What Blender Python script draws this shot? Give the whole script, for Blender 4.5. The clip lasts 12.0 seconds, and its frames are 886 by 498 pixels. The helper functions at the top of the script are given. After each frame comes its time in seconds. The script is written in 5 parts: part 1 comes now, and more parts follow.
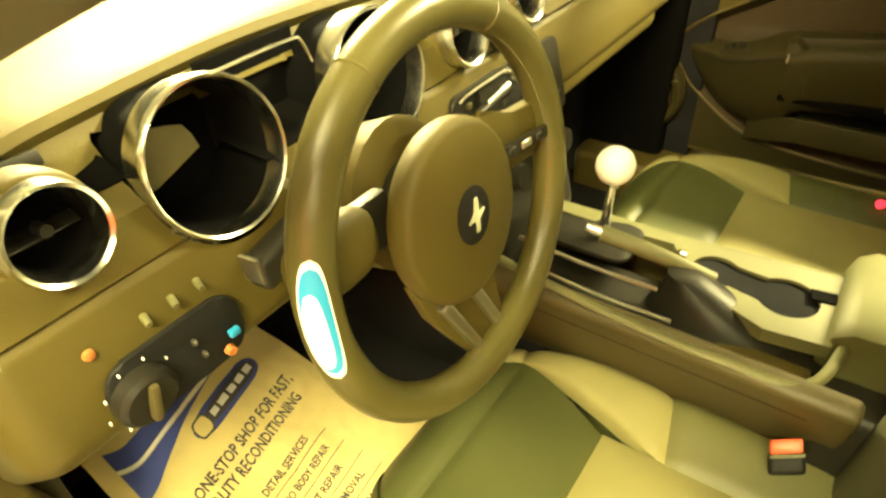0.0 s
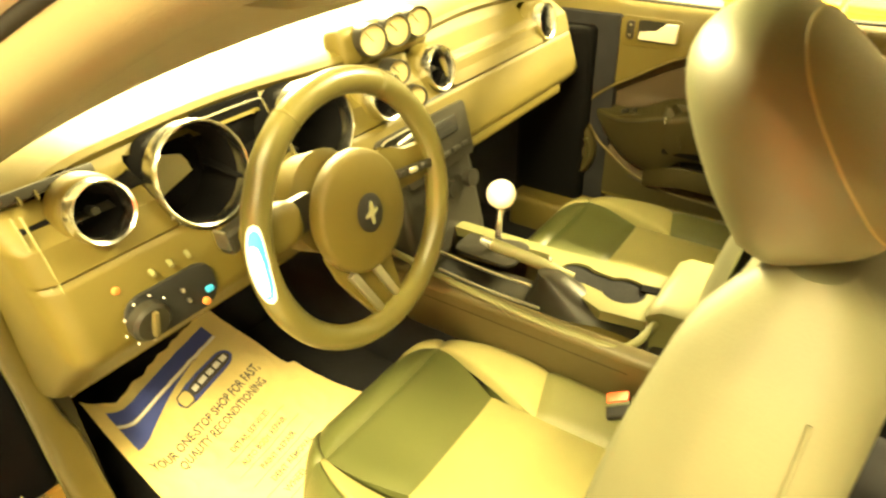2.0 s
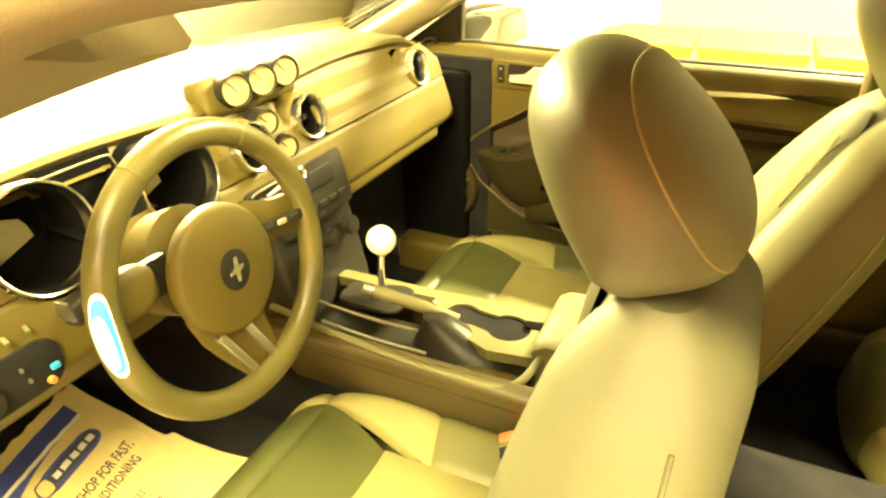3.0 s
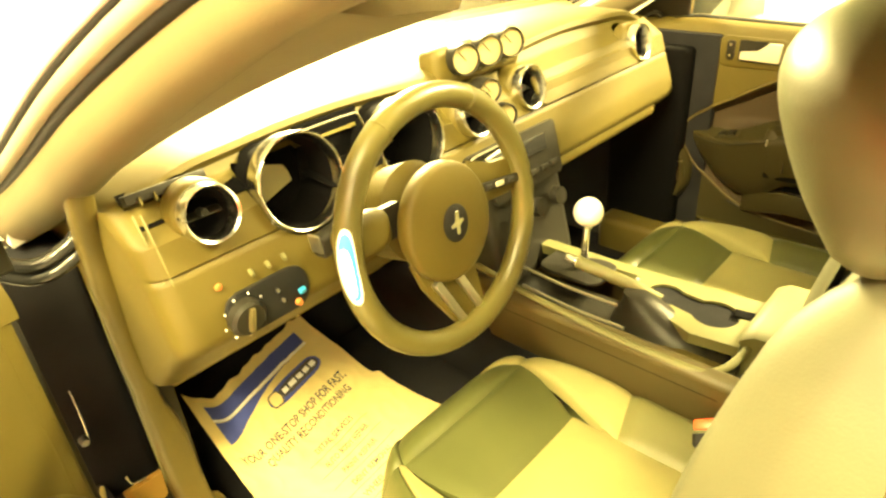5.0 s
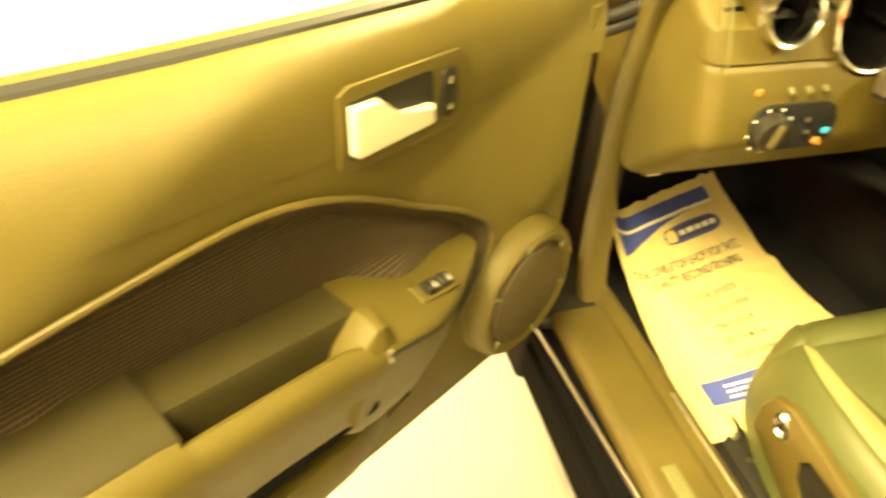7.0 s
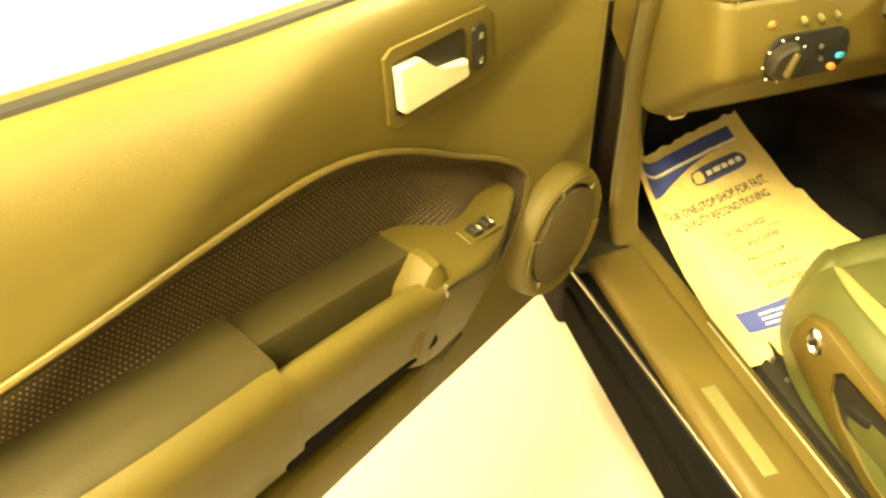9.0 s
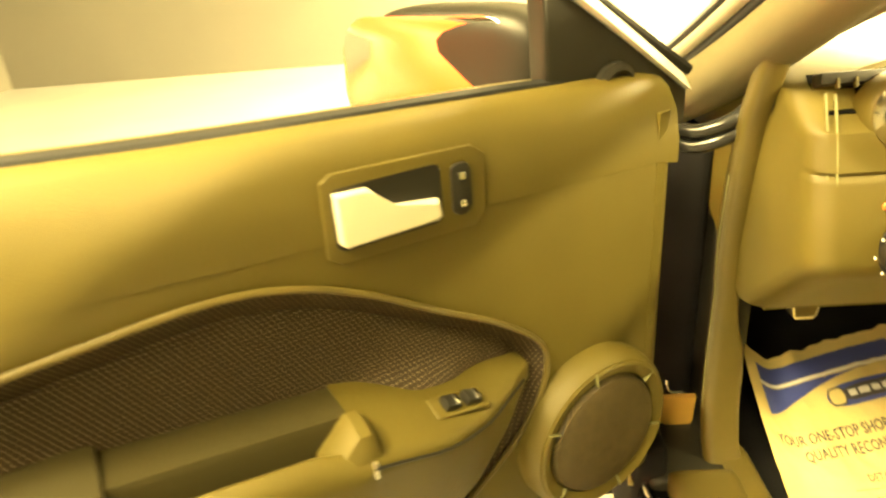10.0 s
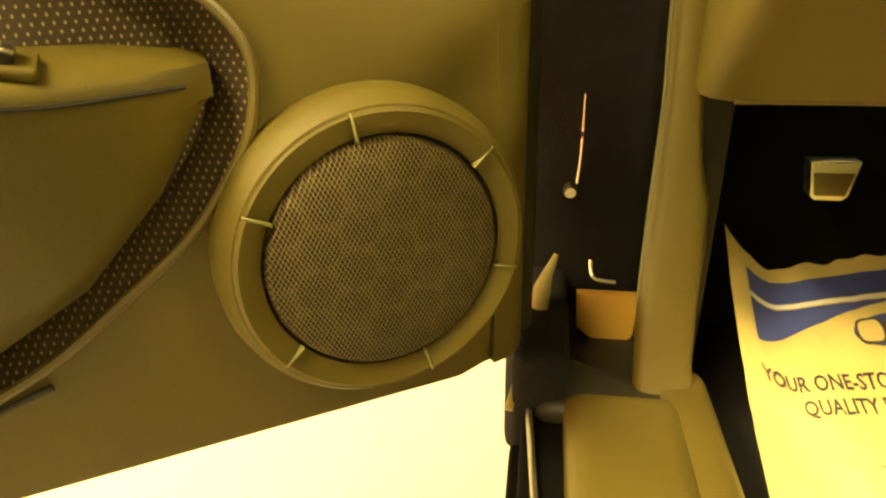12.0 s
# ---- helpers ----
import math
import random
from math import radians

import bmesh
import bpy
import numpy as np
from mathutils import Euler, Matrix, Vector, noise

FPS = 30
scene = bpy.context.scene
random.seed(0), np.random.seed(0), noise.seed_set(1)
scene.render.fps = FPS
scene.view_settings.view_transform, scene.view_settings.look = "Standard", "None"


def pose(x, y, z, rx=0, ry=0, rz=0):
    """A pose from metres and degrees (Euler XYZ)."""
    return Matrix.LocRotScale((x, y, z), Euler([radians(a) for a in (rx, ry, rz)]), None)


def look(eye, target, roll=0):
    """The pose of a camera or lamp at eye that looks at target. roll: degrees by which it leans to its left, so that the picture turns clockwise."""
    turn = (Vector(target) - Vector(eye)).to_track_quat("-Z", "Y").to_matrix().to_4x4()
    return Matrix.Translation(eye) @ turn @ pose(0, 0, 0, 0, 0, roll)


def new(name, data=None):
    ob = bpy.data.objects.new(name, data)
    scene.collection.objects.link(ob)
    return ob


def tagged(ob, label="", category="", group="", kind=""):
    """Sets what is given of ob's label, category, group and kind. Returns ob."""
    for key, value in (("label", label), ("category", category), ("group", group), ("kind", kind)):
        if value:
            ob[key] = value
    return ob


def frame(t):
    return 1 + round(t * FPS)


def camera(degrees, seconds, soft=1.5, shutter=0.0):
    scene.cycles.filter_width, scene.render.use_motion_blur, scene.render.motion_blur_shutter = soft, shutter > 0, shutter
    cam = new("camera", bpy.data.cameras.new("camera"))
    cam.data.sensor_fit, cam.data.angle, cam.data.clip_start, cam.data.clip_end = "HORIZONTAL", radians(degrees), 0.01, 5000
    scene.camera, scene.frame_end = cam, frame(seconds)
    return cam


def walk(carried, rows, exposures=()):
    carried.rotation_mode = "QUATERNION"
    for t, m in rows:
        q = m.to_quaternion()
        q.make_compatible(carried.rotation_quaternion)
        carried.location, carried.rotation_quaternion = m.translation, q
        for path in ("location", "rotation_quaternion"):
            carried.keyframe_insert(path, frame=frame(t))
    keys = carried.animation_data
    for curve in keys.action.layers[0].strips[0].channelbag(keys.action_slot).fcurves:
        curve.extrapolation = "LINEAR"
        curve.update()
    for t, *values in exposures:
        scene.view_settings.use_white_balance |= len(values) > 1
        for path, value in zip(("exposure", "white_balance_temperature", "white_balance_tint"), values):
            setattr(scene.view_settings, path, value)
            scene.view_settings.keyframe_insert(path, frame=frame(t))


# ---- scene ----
cam = camera(68.9, 12.0, soft=2.4, shutter=0.5)
PATH = [
    (0, (-0.365, -0.242, 1.176), (0.911, 0.698, -0.045), -2.7),
    (0.5, (-0.406, -0.248, 1.203), (0.952, 0.664, 0.052), 1.8),
    (1, (-0.478, -0.315, 1.239), (0.976, 0.505, 0.137), 2.4),
    (1.5, (-0.513, -0.39, 1.266), (0.914, 0.608, 0.28), 0.1),
    (2, (-0.524, -0.486, 1.263), (0.857, 0.493, 0.197), -1.6),
    (2.5, (-0.499, -0.513, 1.27), (1.039, 0.317, 0.297), -1.2),
    (2.7, (-0.489, -0.507, 1.265), (1.099, 0.244, 0.308), -0.5),
    (4.3, (-0.503, -0.521, 1.249), (0.94, 0.467, 0.278), -2.8),
    (4.5, (-0.509, -0.52, 1.245), (0.867, 0.559, 0.275), -3.5),
    (5, (-0.538, -0.505, 1.254), (0.706, 0.712, 0.269), -4.2),
    (5.5, (-0.551, -0.497, 1.242), (0.696, 0.762, 0.315), -1.6),
    (6, (-0.62, -0.467, 1.23), (0.254, 0.99, 0.176), -1.0),
    (6.5, (-0.71, -0.442, 1.201), (-0.104, 1.067, 0.037), 1.4),
    (7, (-0.808, -0.44, 1.179), (-0.374, 1.044, -0.09), 3.0),
    (7.2, (-0.835, -0.457, 1.18), (-0.493, 1.031, -0.112), 1.9),
    (8.8, (-0.855, -0.491, 1.19), (-0.65, 0.988, -0.139), -3.8),
    (9, (-0.84, -0.5, 1.195), (-0.507, 0.959, -0.132), -3.9),
    (9.5, (-0.81, -0.511, 1.17), (-0.59, 1.128, 0.045), -6.7),
    (10, (-0.654, -0.449, 1.115), (-0.77, 1.358, 0.265), -4.9),
    (10.5, (-0.517, -0.4, 1.059), (-0.844, 1.366, 0.181), -5.4),
    (11, (-0.453, -0.357, 0.969), (-0.815, 1.402, 0.089), -2.7),
    (11.5, (-0.438, -0.262, 0.821), (-0.755, 1.518, -0.034), -0.7),
    (12, (-0.442, -0.227, 0.78), (-0.732, 1.565, -0.059), -1.4),
]
EXPOSE = [(0, 0.62, 5900, 6), (0.6, 0.72, 5900, 6), (1.0, 1.24, 6200, 8), (1.5, 1.42, 6300, 9), (5.5, 1.46, 6500, 10), (6.5, 1.28, 6600, 12), (10.5, 1.16, 6600, 12), (11.3, 0.98, 7100, 12), (12, 0.95, 7300, 12)]
walk(cam, [(t, look(eye, target, roll)) for t, eye, target, roll in PATH], EXPOSE)

# ---------------------------------------------------------------- light
world = bpy.data.worlds.new("garage_air")
scene.world = world
world.use_nodes = True
world.node_tree.nodes["Background"].inputs["Color"].default_value = (1.0, 0.79, 0.25, 1)
world.node_tree.nodes["Background"].inputs["Strength"].default_value = 0.05
WARM = (1.0, 0.80, 0.32)


def area_lamp(name, at, target, size_x, size_y, watts, colour=WARM):
    data = bpy.data.lights.new(name, "AREA")
    data.shape, data.size, data.size_y, data.energy, data.color = "RECTANGLE", size_x, size_y, watts, colour
    ob = new(name, data)
    ob.matrix_world = look(at, target)
    return ob


# ---------------------------------------------------------------- materials
def material(name, colour, rough=0.5, metal=0.0, grain=60.0, grain_depth=0.05, blotch=3.0, vary=0.25, coat=0.0, spec=0.5, edge=None):
    m = bpy.data.materials.new(name)
    m.use_nodes = True
    nt = m.node_tree
    n, l = nt.nodes, nt.links
    b = n["Principled BSDF"]
    b.inputs["Roughness"].default_value = rough
    b.inputs["Metallic"].default_value = metal
    b.inputs["Coat Weight"].default_value = coat
    b.inputs["Coat Roughness"].default_value = 0.08
    b.inputs["Specular IOR Level"].default_value = spec
    tc = n.new("ShaderNodeTexCoord")
    big = n.new("ShaderNodeTexNoise")
    big.inputs["Scale"].default_value = blotch
    big.inputs["Detail"].default_value = 6
    l.new(tc.outputs["Object"], big.inputs["Vector"])
    ramp = n.new("ShaderNodeValToRGB")
    c = Vector(colour)
    ramp.color_ramp.elements[0].position, ramp.color_ramp.elements[1].position = 0.3, 0.7
    ramp.color_ramp.elements[0].color = (*(c * (1 - vary)), 1)
    ramp.color_ramp.elements[1].color = (*(c * (1 + vary * 0.6)), 1)
    l.new(big.outputs["Fac"], ramp.inputs["Fac"])
    l.new(ramp.outputs["Color"], b.inputs["Base Color"])
    fine = n.new("ShaderNodeTexNoise")
    fine.inputs["Scale"].default_value = grain
    fine.inputs["Detail"].default_value = 4
    l.new(tc.outputs["Object"], fine.inputs["Vector"])
    mr = n.new("ShaderNodeMapRange")
    mr.inputs["To Min"].default_value, mr.inputs["To Max"].default_value = max(rough - 0.08, 0.02), min(rough + 0.1, 1)
    l.new(fine.outputs["Fac"], mr.inputs["Value"])
    l.new(mr.outputs["Result"], b.inputs["Roughness"])
    if grain_depth:
        bump = n.new("ShaderNodeBump")
        bump.inputs["Strength"].default_value = grain_depth
        bump.inputs["Distance"].default_value = 0.002
        l.new(fine.outputs["Fac"], bump.inputs["Height"])
        l.new(bump.outputs["Normal"], b.inputs["Normal"])
    return m


def dotted(name, base, hole, scale, rough=0.6, depth=0.6, metal=0.0, edge=(0.05, 0.35), comb=0.0):
    """A woven or perforated surface: regular small pits in the object's own plane (x and z)."""
    m = bpy.data.materials.new(name)
    m.use_nodes = True
    n, l = m.node_tree.nodes, m.node_tree.links
    b = n["Principled BSDF"]
    b.inputs["Roughness"].default_value, b.inputs["Metallic"].default_value = rough, metal
    b.inputs["Specular IOR Level"].default_value = 0.15
    tc = n.new("ShaderNodeTexCoord")
    sep = n.new("ShaderNodeSeparateXYZ")
    l.new(tc.outputs["Object"], sep.inputs[0])
    waves = []
    for a, bx in ((1.0, 0.577), (1.0, -0.577)):
        x = n.new("ShaderNodeMath"); x.operation = "MULTIPLY"; x.inputs[1].default_value = a * scale
        z = n.new("ShaderNodeMath"); z.operation = "MULTIPLY"; z.inputs[1].default_value = bx * scale
        l.new(sep.outputs["X"], x.inputs[0]); l.new(sep.outputs["Z"], z.inputs[0])
        add = n.new("ShaderNodeMath"); add.operation = "ADD"
        l.new(x.outputs[0], add.inputs[0]); l.new(z.outputs[0], add.inputs[1])
        s = n.new("ShaderNodeMath"); s.operation = "SINE"
        l.new(add.outputs[0], s.inputs[0])
        waves.append(s)
    p = n.new("ShaderNodeMath"); p.operation = "MULTIPLY"
    l.new(waves[0].outputs[0], p.inputs[0]); l.new(waves[1].outputs[0], p.inputs[1])
    if edge[0] > 0.1:
        whole = n.new("ShaderNodeMath"); whole.operation = "ABSOLUTE"
        l.new(p.outputs[0], whole.inputs[0])
        p = whole
    ramp = n.new("ShaderNodeValToRGB")
    ramp.color_ramp.elements[0].position, ramp.color_ramp.elements[1].position = edge
    ramp.color_ramp.elements[0].color, ramp.color_ramp.elements[1].color = (*base, 1), (*hole, 1)
    l.new(p.outputs[0], ramp.inputs["Fac"])
    colour = ramp.outputs["Color"]
    if comb:
        # a honeycomb of pressed ridges, comb metres from cell to cell
        total = None
        for deg in (0, 60, 120):
            k = 2 * math.pi / (comb * 0.866)
            x = n.new("ShaderNodeMath"); x.operation = "MULTIPLY"; x.inputs[1].default_value = k * math.cos(radians(deg + 10))
            z = n.new("ShaderNodeMath"); z.operation = "MULTIPLY_ADD"; z.inputs[1].default_value = k * math.sin(radians(deg + 10))
            l.new(sep.outputs["X"], x.inputs[0]); l.new(sep.outputs["Z"], z.inputs[0]); l.new(x.outputs[0], z.inputs[2])
            c = n.new("ShaderNodeMath"); c.operation = "COSINE"
            l.new(z.outputs[0], c.inputs[0])
            if total is None:
                total = c
            else:
                add = n.new("ShaderNodeMath"); add.operation = "ADD"
                l.new(total.outputs[0], add.inputs[0]); l.new(c.outputs[0], add.inputs[1])
                total = add
        ridge = n.new("ShaderNodeMapRange")
        ridge.inputs["From Min"].default_value, ridge.inputs["From Max"].default_value = -0.82, -1.05
        l.new(total.outputs[0], ridge.inputs["Value"])
        mix = n.new("ShaderNodeMix"); mix.data_type = "RGBA"
        amount = n.new("ShaderNodeMath"); amount.operation = "MULTIPLY"; amount.inputs[1].default_value = 0.09
        l.new(ridge.outputs["Result"], amount.inputs[0]); l.new(amount.outputs[0], mix.inputs["Factor"])
        l.new(colour, mix.inputs["A"]); mix.inputs["B"].default_value = (*(Vector(base) * 1.5), 1)
        colour = mix.outputs["Result"]
    l.new(colour, b.inputs["Base Color"])
    bump = n.new("ShaderNodeBump"); bump.invert = True
    bump.inputs["Strength"].default_value, bump.inputs["Distance"].default_value = depth, 0.0015
    l.new(p.outputs[0], bump.inputs["Height"])
    l.new(bump.outputs["Normal"], b.inputs["Normal"])
    return m


def glowing(name, colour, strength):
    m = bpy.data.materials.new(name)
    m.use_nodes = True
    b = m.node_tree.nodes["Principled BSDF"]
    b.inputs["Base Color"].default_value = (*colour, 1)
    b.inputs["Emission Color"].default_value = (*colour, 1)
    b.inputs["Emission Strength"].default_value = strength
    return m


def clear_glass(name, tint=(1, 1, 1), rough=0.02):
    """A thin pane: mostly see-through, with the gloss of glass."""
    m = bpy.data.materials.new(name)
    m.use_nodes = True
    n, l = m.node_tree.nodes, m.node_tree.links
    n.remove(n["Principled BSDF"])
    tr, gl, mix, fr = n.new("ShaderNodeBsdfTransparent"), n.new("ShaderNodeBsdfGlossy"), n.new("ShaderNodeMixShader"), n.new("ShaderNodeFresnel")
    tr.inputs["Color"].default_value = (*tint, 1)
    gl.inputs["Roughness"].default_value = rough
    fr.inputs["IOR"].default_value = 1.45
    l.new(fr.outputs[0], mix.inputs[0]); l.new(tr.outputs[0], mix.inputs[1]); l.new(gl.outputs[0], mix.inputs[2])
    l.new(mix.outputs[0], n["Material Output"].inputs["Surface"])
    return m


CHARCOAL = material("charcoal_vinyl", (0.071, 0.056, 0.010), 0.5, grain=900, grain_depth=0.25, blotch=6, vary=0.15, spec=0.28)
# Darker copy of the charcoal trim; paints shade on the passenger door.
DARK_SHADE_VINYL = material("dark_and_shade_vinyl", (0.030, 0.025, 0.009), 0.5, grain=900, grain_depth=0.25, blotch=6, vary=0.15, spec=0.2)
SOOT = material("black_plastic", (0.015, 0.014, 0.011), 0.4, grain=400, grain_depth=0.08, blotch=8, vary=0.2, spec=0.25)
# Carpet black; also paints shade on the hinge pillar and rocker.
VOID = material("carpet_and_shade", (0.013, 0.013, 0.015), 0.95, grain=500, grain_depth=0.8, blotch=9, vary=0.35, spec=0.1)
RIM_LEATHER = material("rim_leather", (0.072, 0.064, 0.017), 0.32, grain=600, grain_depth=0.08, blotch=12, vary=0.2)
PARCHMENT = material("parchment_leather", (0.22, 0.20, 0.080), 0.6, grain=380, grain_depth=0.12, blotch=7, vary=0.16, spec=0.3)
# One seat leather in two tones: backrest darkened, headrest lightened for the light.
BACK_SHADED = material("backrest_leather_shaded", (0.076, 0.076, 0.043), 0.55, grain=380, grain_depth=0.1, blotch=6, vary=0.16, spec=0.3)
HEAD_LIT = material("headrest_leather_lit", (0.100, 0.108, 0.062), 0.45, grain=380, grain_depth=0.1, blotch=6, vary=0.16, spec=0.3)
DARK_SEAT = material("graphite_seat_leather", (0.060, 0.066, 0.020), 0.45, grain=380, grain_depth=0.14, blotch=7, vary=0.15)
GREY_PANEL = material("grey_seat_leather", (0.110, 0.108, 0.040), 0.55, grain=380, grain_depth=0.1, blotch=7, vary=0.12)
CHROME = material("polished_chrome", (0.85, 0.84, 0.80), 0.2, 1.0, grain=200, grain_depth=0.0, vary=0.05)
SATIN = material("satin_aluminium", (0.62, 0.60, 0.55), 0.32, 1.0, grain=300, grain_depth=0.05, vary=0.08)
HANDLE = material("satin_handle", (0.58, 0.55, 0.44), 0.35, 0.2, grain=300, grain_depth=0.03, vary=0.06)
WHITE = material("white_plastic", (0.82, 0.81, 0.77), 0.3, grain=200, grain_depth=0.02, vary=0.04)
# Small dials, and the light patch painted inside the big gauges.
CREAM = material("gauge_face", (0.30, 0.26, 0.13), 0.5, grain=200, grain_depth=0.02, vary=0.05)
BODY = material("silver_white_paint", (0.72, 0.72, 0.70), 0.3, grain=900, grain_depth=0.02, vary=0.05, coat=0.8)
ORANGE = material("orange_paint", (0.55, 0.060, 0.008), 0.3, grain=900, grain_depth=0.02, vary=0.06, coat=0.8)
JAMB = material("jamb_paint", (0.44, 0.26, 0.055), 0.4, grain=500, grain_depth=0.05, vary=0.3, coat=0.3)
PAPER = material("kraft_paper", (0.62, 0.51, 0.22), 0.85, grain=160, grain_depth=0.25, blotch=9, vary=0.12, spec=0.2)
INK = material("blue_ink", (0.05, 0.07, 0.30), 0.7, grain=200, grain_depth=0.05, vary=0.12)
INK_TEXT = material("slate_ink", (0.06, 0.055, 0.06), 0.8, grain=200, grain_depth=0.0, vary=0.2)
WHITE_INK = material("white_ink", (0.75, 0.75, 0.74), 0.8, grain=200, grain_depth=0.0, vary=0.05)
BLUE = material("sticker_blue", (0.03, 0.26, 0.55), 0.4, grain=200, grain_depth=0.0, vary=0.05)
RED_LENS = glowing("red_lamp", (1.0, 0.03, 0.06), 1.4)
RED_BUTTON = material("red_button", (0.85, 0.10, 0.02), 0.4, grain=300, grain_depth=0.02, vary=0.1)
AMBER = material("amber_plastic", (0.42, 0.15, 0.04), 0.35, grain=300, grain_depth=0.02, vary=0.1)
FLOOR = material("sealed_concrete", (0.42, 0.41, 0.38), 0.5, grain=60, grain_depth=0.1, blotch=0.9, vary=0.12)
WALL = material("garage_wall", (0.16, 0.15, 0.12), 0.8, grain=40, grain_depth=0.15, blotch=0.6, vary=0.08)
RUBBER = material("black_rubber", (0.012, 0.012, 0.012), 0.6, grain=300, grain_depth=0.1, vary=0.2, spec=0.2)
OLIVE_TRIM = material("sill_plastic", (0.072, 0.055, 0.012), 0.4, grain=600, grain_depth=0.2, blotch=10, vary=0.2)
PILLAR = material("pillar_plastic", (0.125, 0.104, 0.052), 0.6, grain=700, grain_depth=0.3, blotch=8, vary=0.1)
HEADLINER = material("pillar_cloth", (0.30, 0.27, 0.21), 0.9, grain=700, grain_depth=0.3, blotch=8, vary=0.1, spec=0.2)
PERFORATED = dotted("perforated_vinyl", (0.027, 0.019, 0.011), (0.19, 0.15, 0.085), 680, rough=0.6, depth=0.2, edge=(0.80, 0.93))
GRILLE = dotted("speaker_grille", (0.105, 0.082, 0.036), (0.008, 0.006, 0.004), 1150, rough=0.45, depth=0.5, edge=(0.18, 0.34), comb=0.026)
CONSOLE = material("console_plastic", (0.062, 0.049, 0.016), 0.5, grain=800, grain_depth=0.2, blotch=7, vary=0.2)
# Near-black for black parts, and for shade painted into recesses.
THROAT = material("black_and_shade", (0.0028, 0.0027, 0.0029), 0.9, grain=300, grain_depth=0.05, vary=0.2, spec=0.05)
GLASS = clear_glass("car_glass", (0.93, 0.96, 0.92))
GLOSS_BLACK = material("gloss_black", (0.02, 0.02, 0.02), 0.15, grain=300, grain_depth=0.0, vary=0.1)
MIRROR = material("mirror_glass", (0.95, 0.95, 0.95), 0.02, 1.0, grain=10, grain_depth=0.0, vary=0.0)
YELLOW = material("yellow_bin", (0.80, 0.45, 0.02), 0.5, grain=200, grain_depth=0.03, vary=0.1)
TUBE = glowing("tube_lamp", (1.0, 0.86, 0.50), 12.0)


# ---------------------------------------------------------------- mesh helpers
def smooth(bm, angle=40):
    for f in bm.faces:
        f.smooth = True
    for e in bm.edges:
        if len(e.link_faces) == 2 and e.calc_face_angle(0) > radians(angle):
            e.smooth = False
    return bm


def part(name, bm, mat, parent=None, label="", angle=40, at=None):
    bmesh.ops.recalc_face_normals(bm, faces=bm.faces[:])
    smooth(bm, angle)
    me = bpy.data.meshes.new(name)
    bm.to_mesh(me)
    bm.free()
    me.materials.append(mat)
    ob = new(name, me)
    if at is not None:
        ob.matrix_basis = at
    if parent is not None:
        ob.parent = parent
    if label:
        tagged(ob, label=label)
    return ob


def thing(name, label, category, at=None, group="", kind=""):
    ob = new(name)
    ob.empty_display_size = 0.05
    if at is not None:
        ob.matrix_basis = at
    return tagged(ob, label, category, group, kind)


def box(bm, size, at=Matrix(), bevel=0.0, seg=2):
    """A box of that size round the pose at, its edges rounded."""
    r = bmesh.ops.create_cube(bm, size=1.0, matrix=at @ Matrix.Diagonal((*size, 1)))
    if bevel:
        es = list({e for v in r["verts"] for e in v.link_edges})
        bmesh.ops.bevel(bm, geom=es, offset=bevel, segments=seg, profile=0.6, affect="EDGES")
    return bm


def boxed(size, at=Matrix(), bevel=0.0, seg=2):
    return box(bmesh.new(), size, at, bevel, seg)


def loft(rings, closed=True, caps=True, bm=None):
    """Skins a list of rings of points; closed: each ring is a loop."""
    bm = bm or bmesh.new()
    vs = [[bm.verts.new(p) for p in ring] for ring in rings]
    k = len(vs[0])
    for a, b in zip(vs, vs[1:]):
        for i in range(k if closed else k - 1):
            j = (i + 1) % k
            bm.faces.new((a[i], a[j], b[j], b[i]))
    if caps and closed:
        bm.faces.new(vs[0][::-1])
        bm.faces.new(vs[-1])
    return bm


def lathe(profile, seg=48, at=Matrix(), bm=None):
    """Turns a profile of (radius, height) pairs about local z."""
    bm = bm or bmesh.new()
    rings = []
    for r, h in profile:
        rings.append([at @ Vector((r * math.cos(2 * math.pi * i / seg), r * math.sin(2 * math.pi * i / seg), h)) for i in range(seg)])
    return loft(rings, True, False, bm)


def spline(points, steps):
    """Catmull-Rom through the points."""
    pts = [Vector(p) for p in points]
    pts = [2 * pts[0] - pts[1]] + pts + [2 * pts[-1] - pts[-2]]
    out = []
    for i in range(1, len(pts) - 2):
        p0, p1, p2, p3 = pts[i - 1:i + 3]
        for s in range(steps):
            t = s / steps
            out.append(0.5 * (2 * p1 + (p2 - p0) * t + (2 * p0 - 5 * p1 + 4 * p2 - p3) * t * t + (3 * p1 - p0 - 3 * p2 + p3) * t ** 3))
    out.append(pts[-2])
    return out


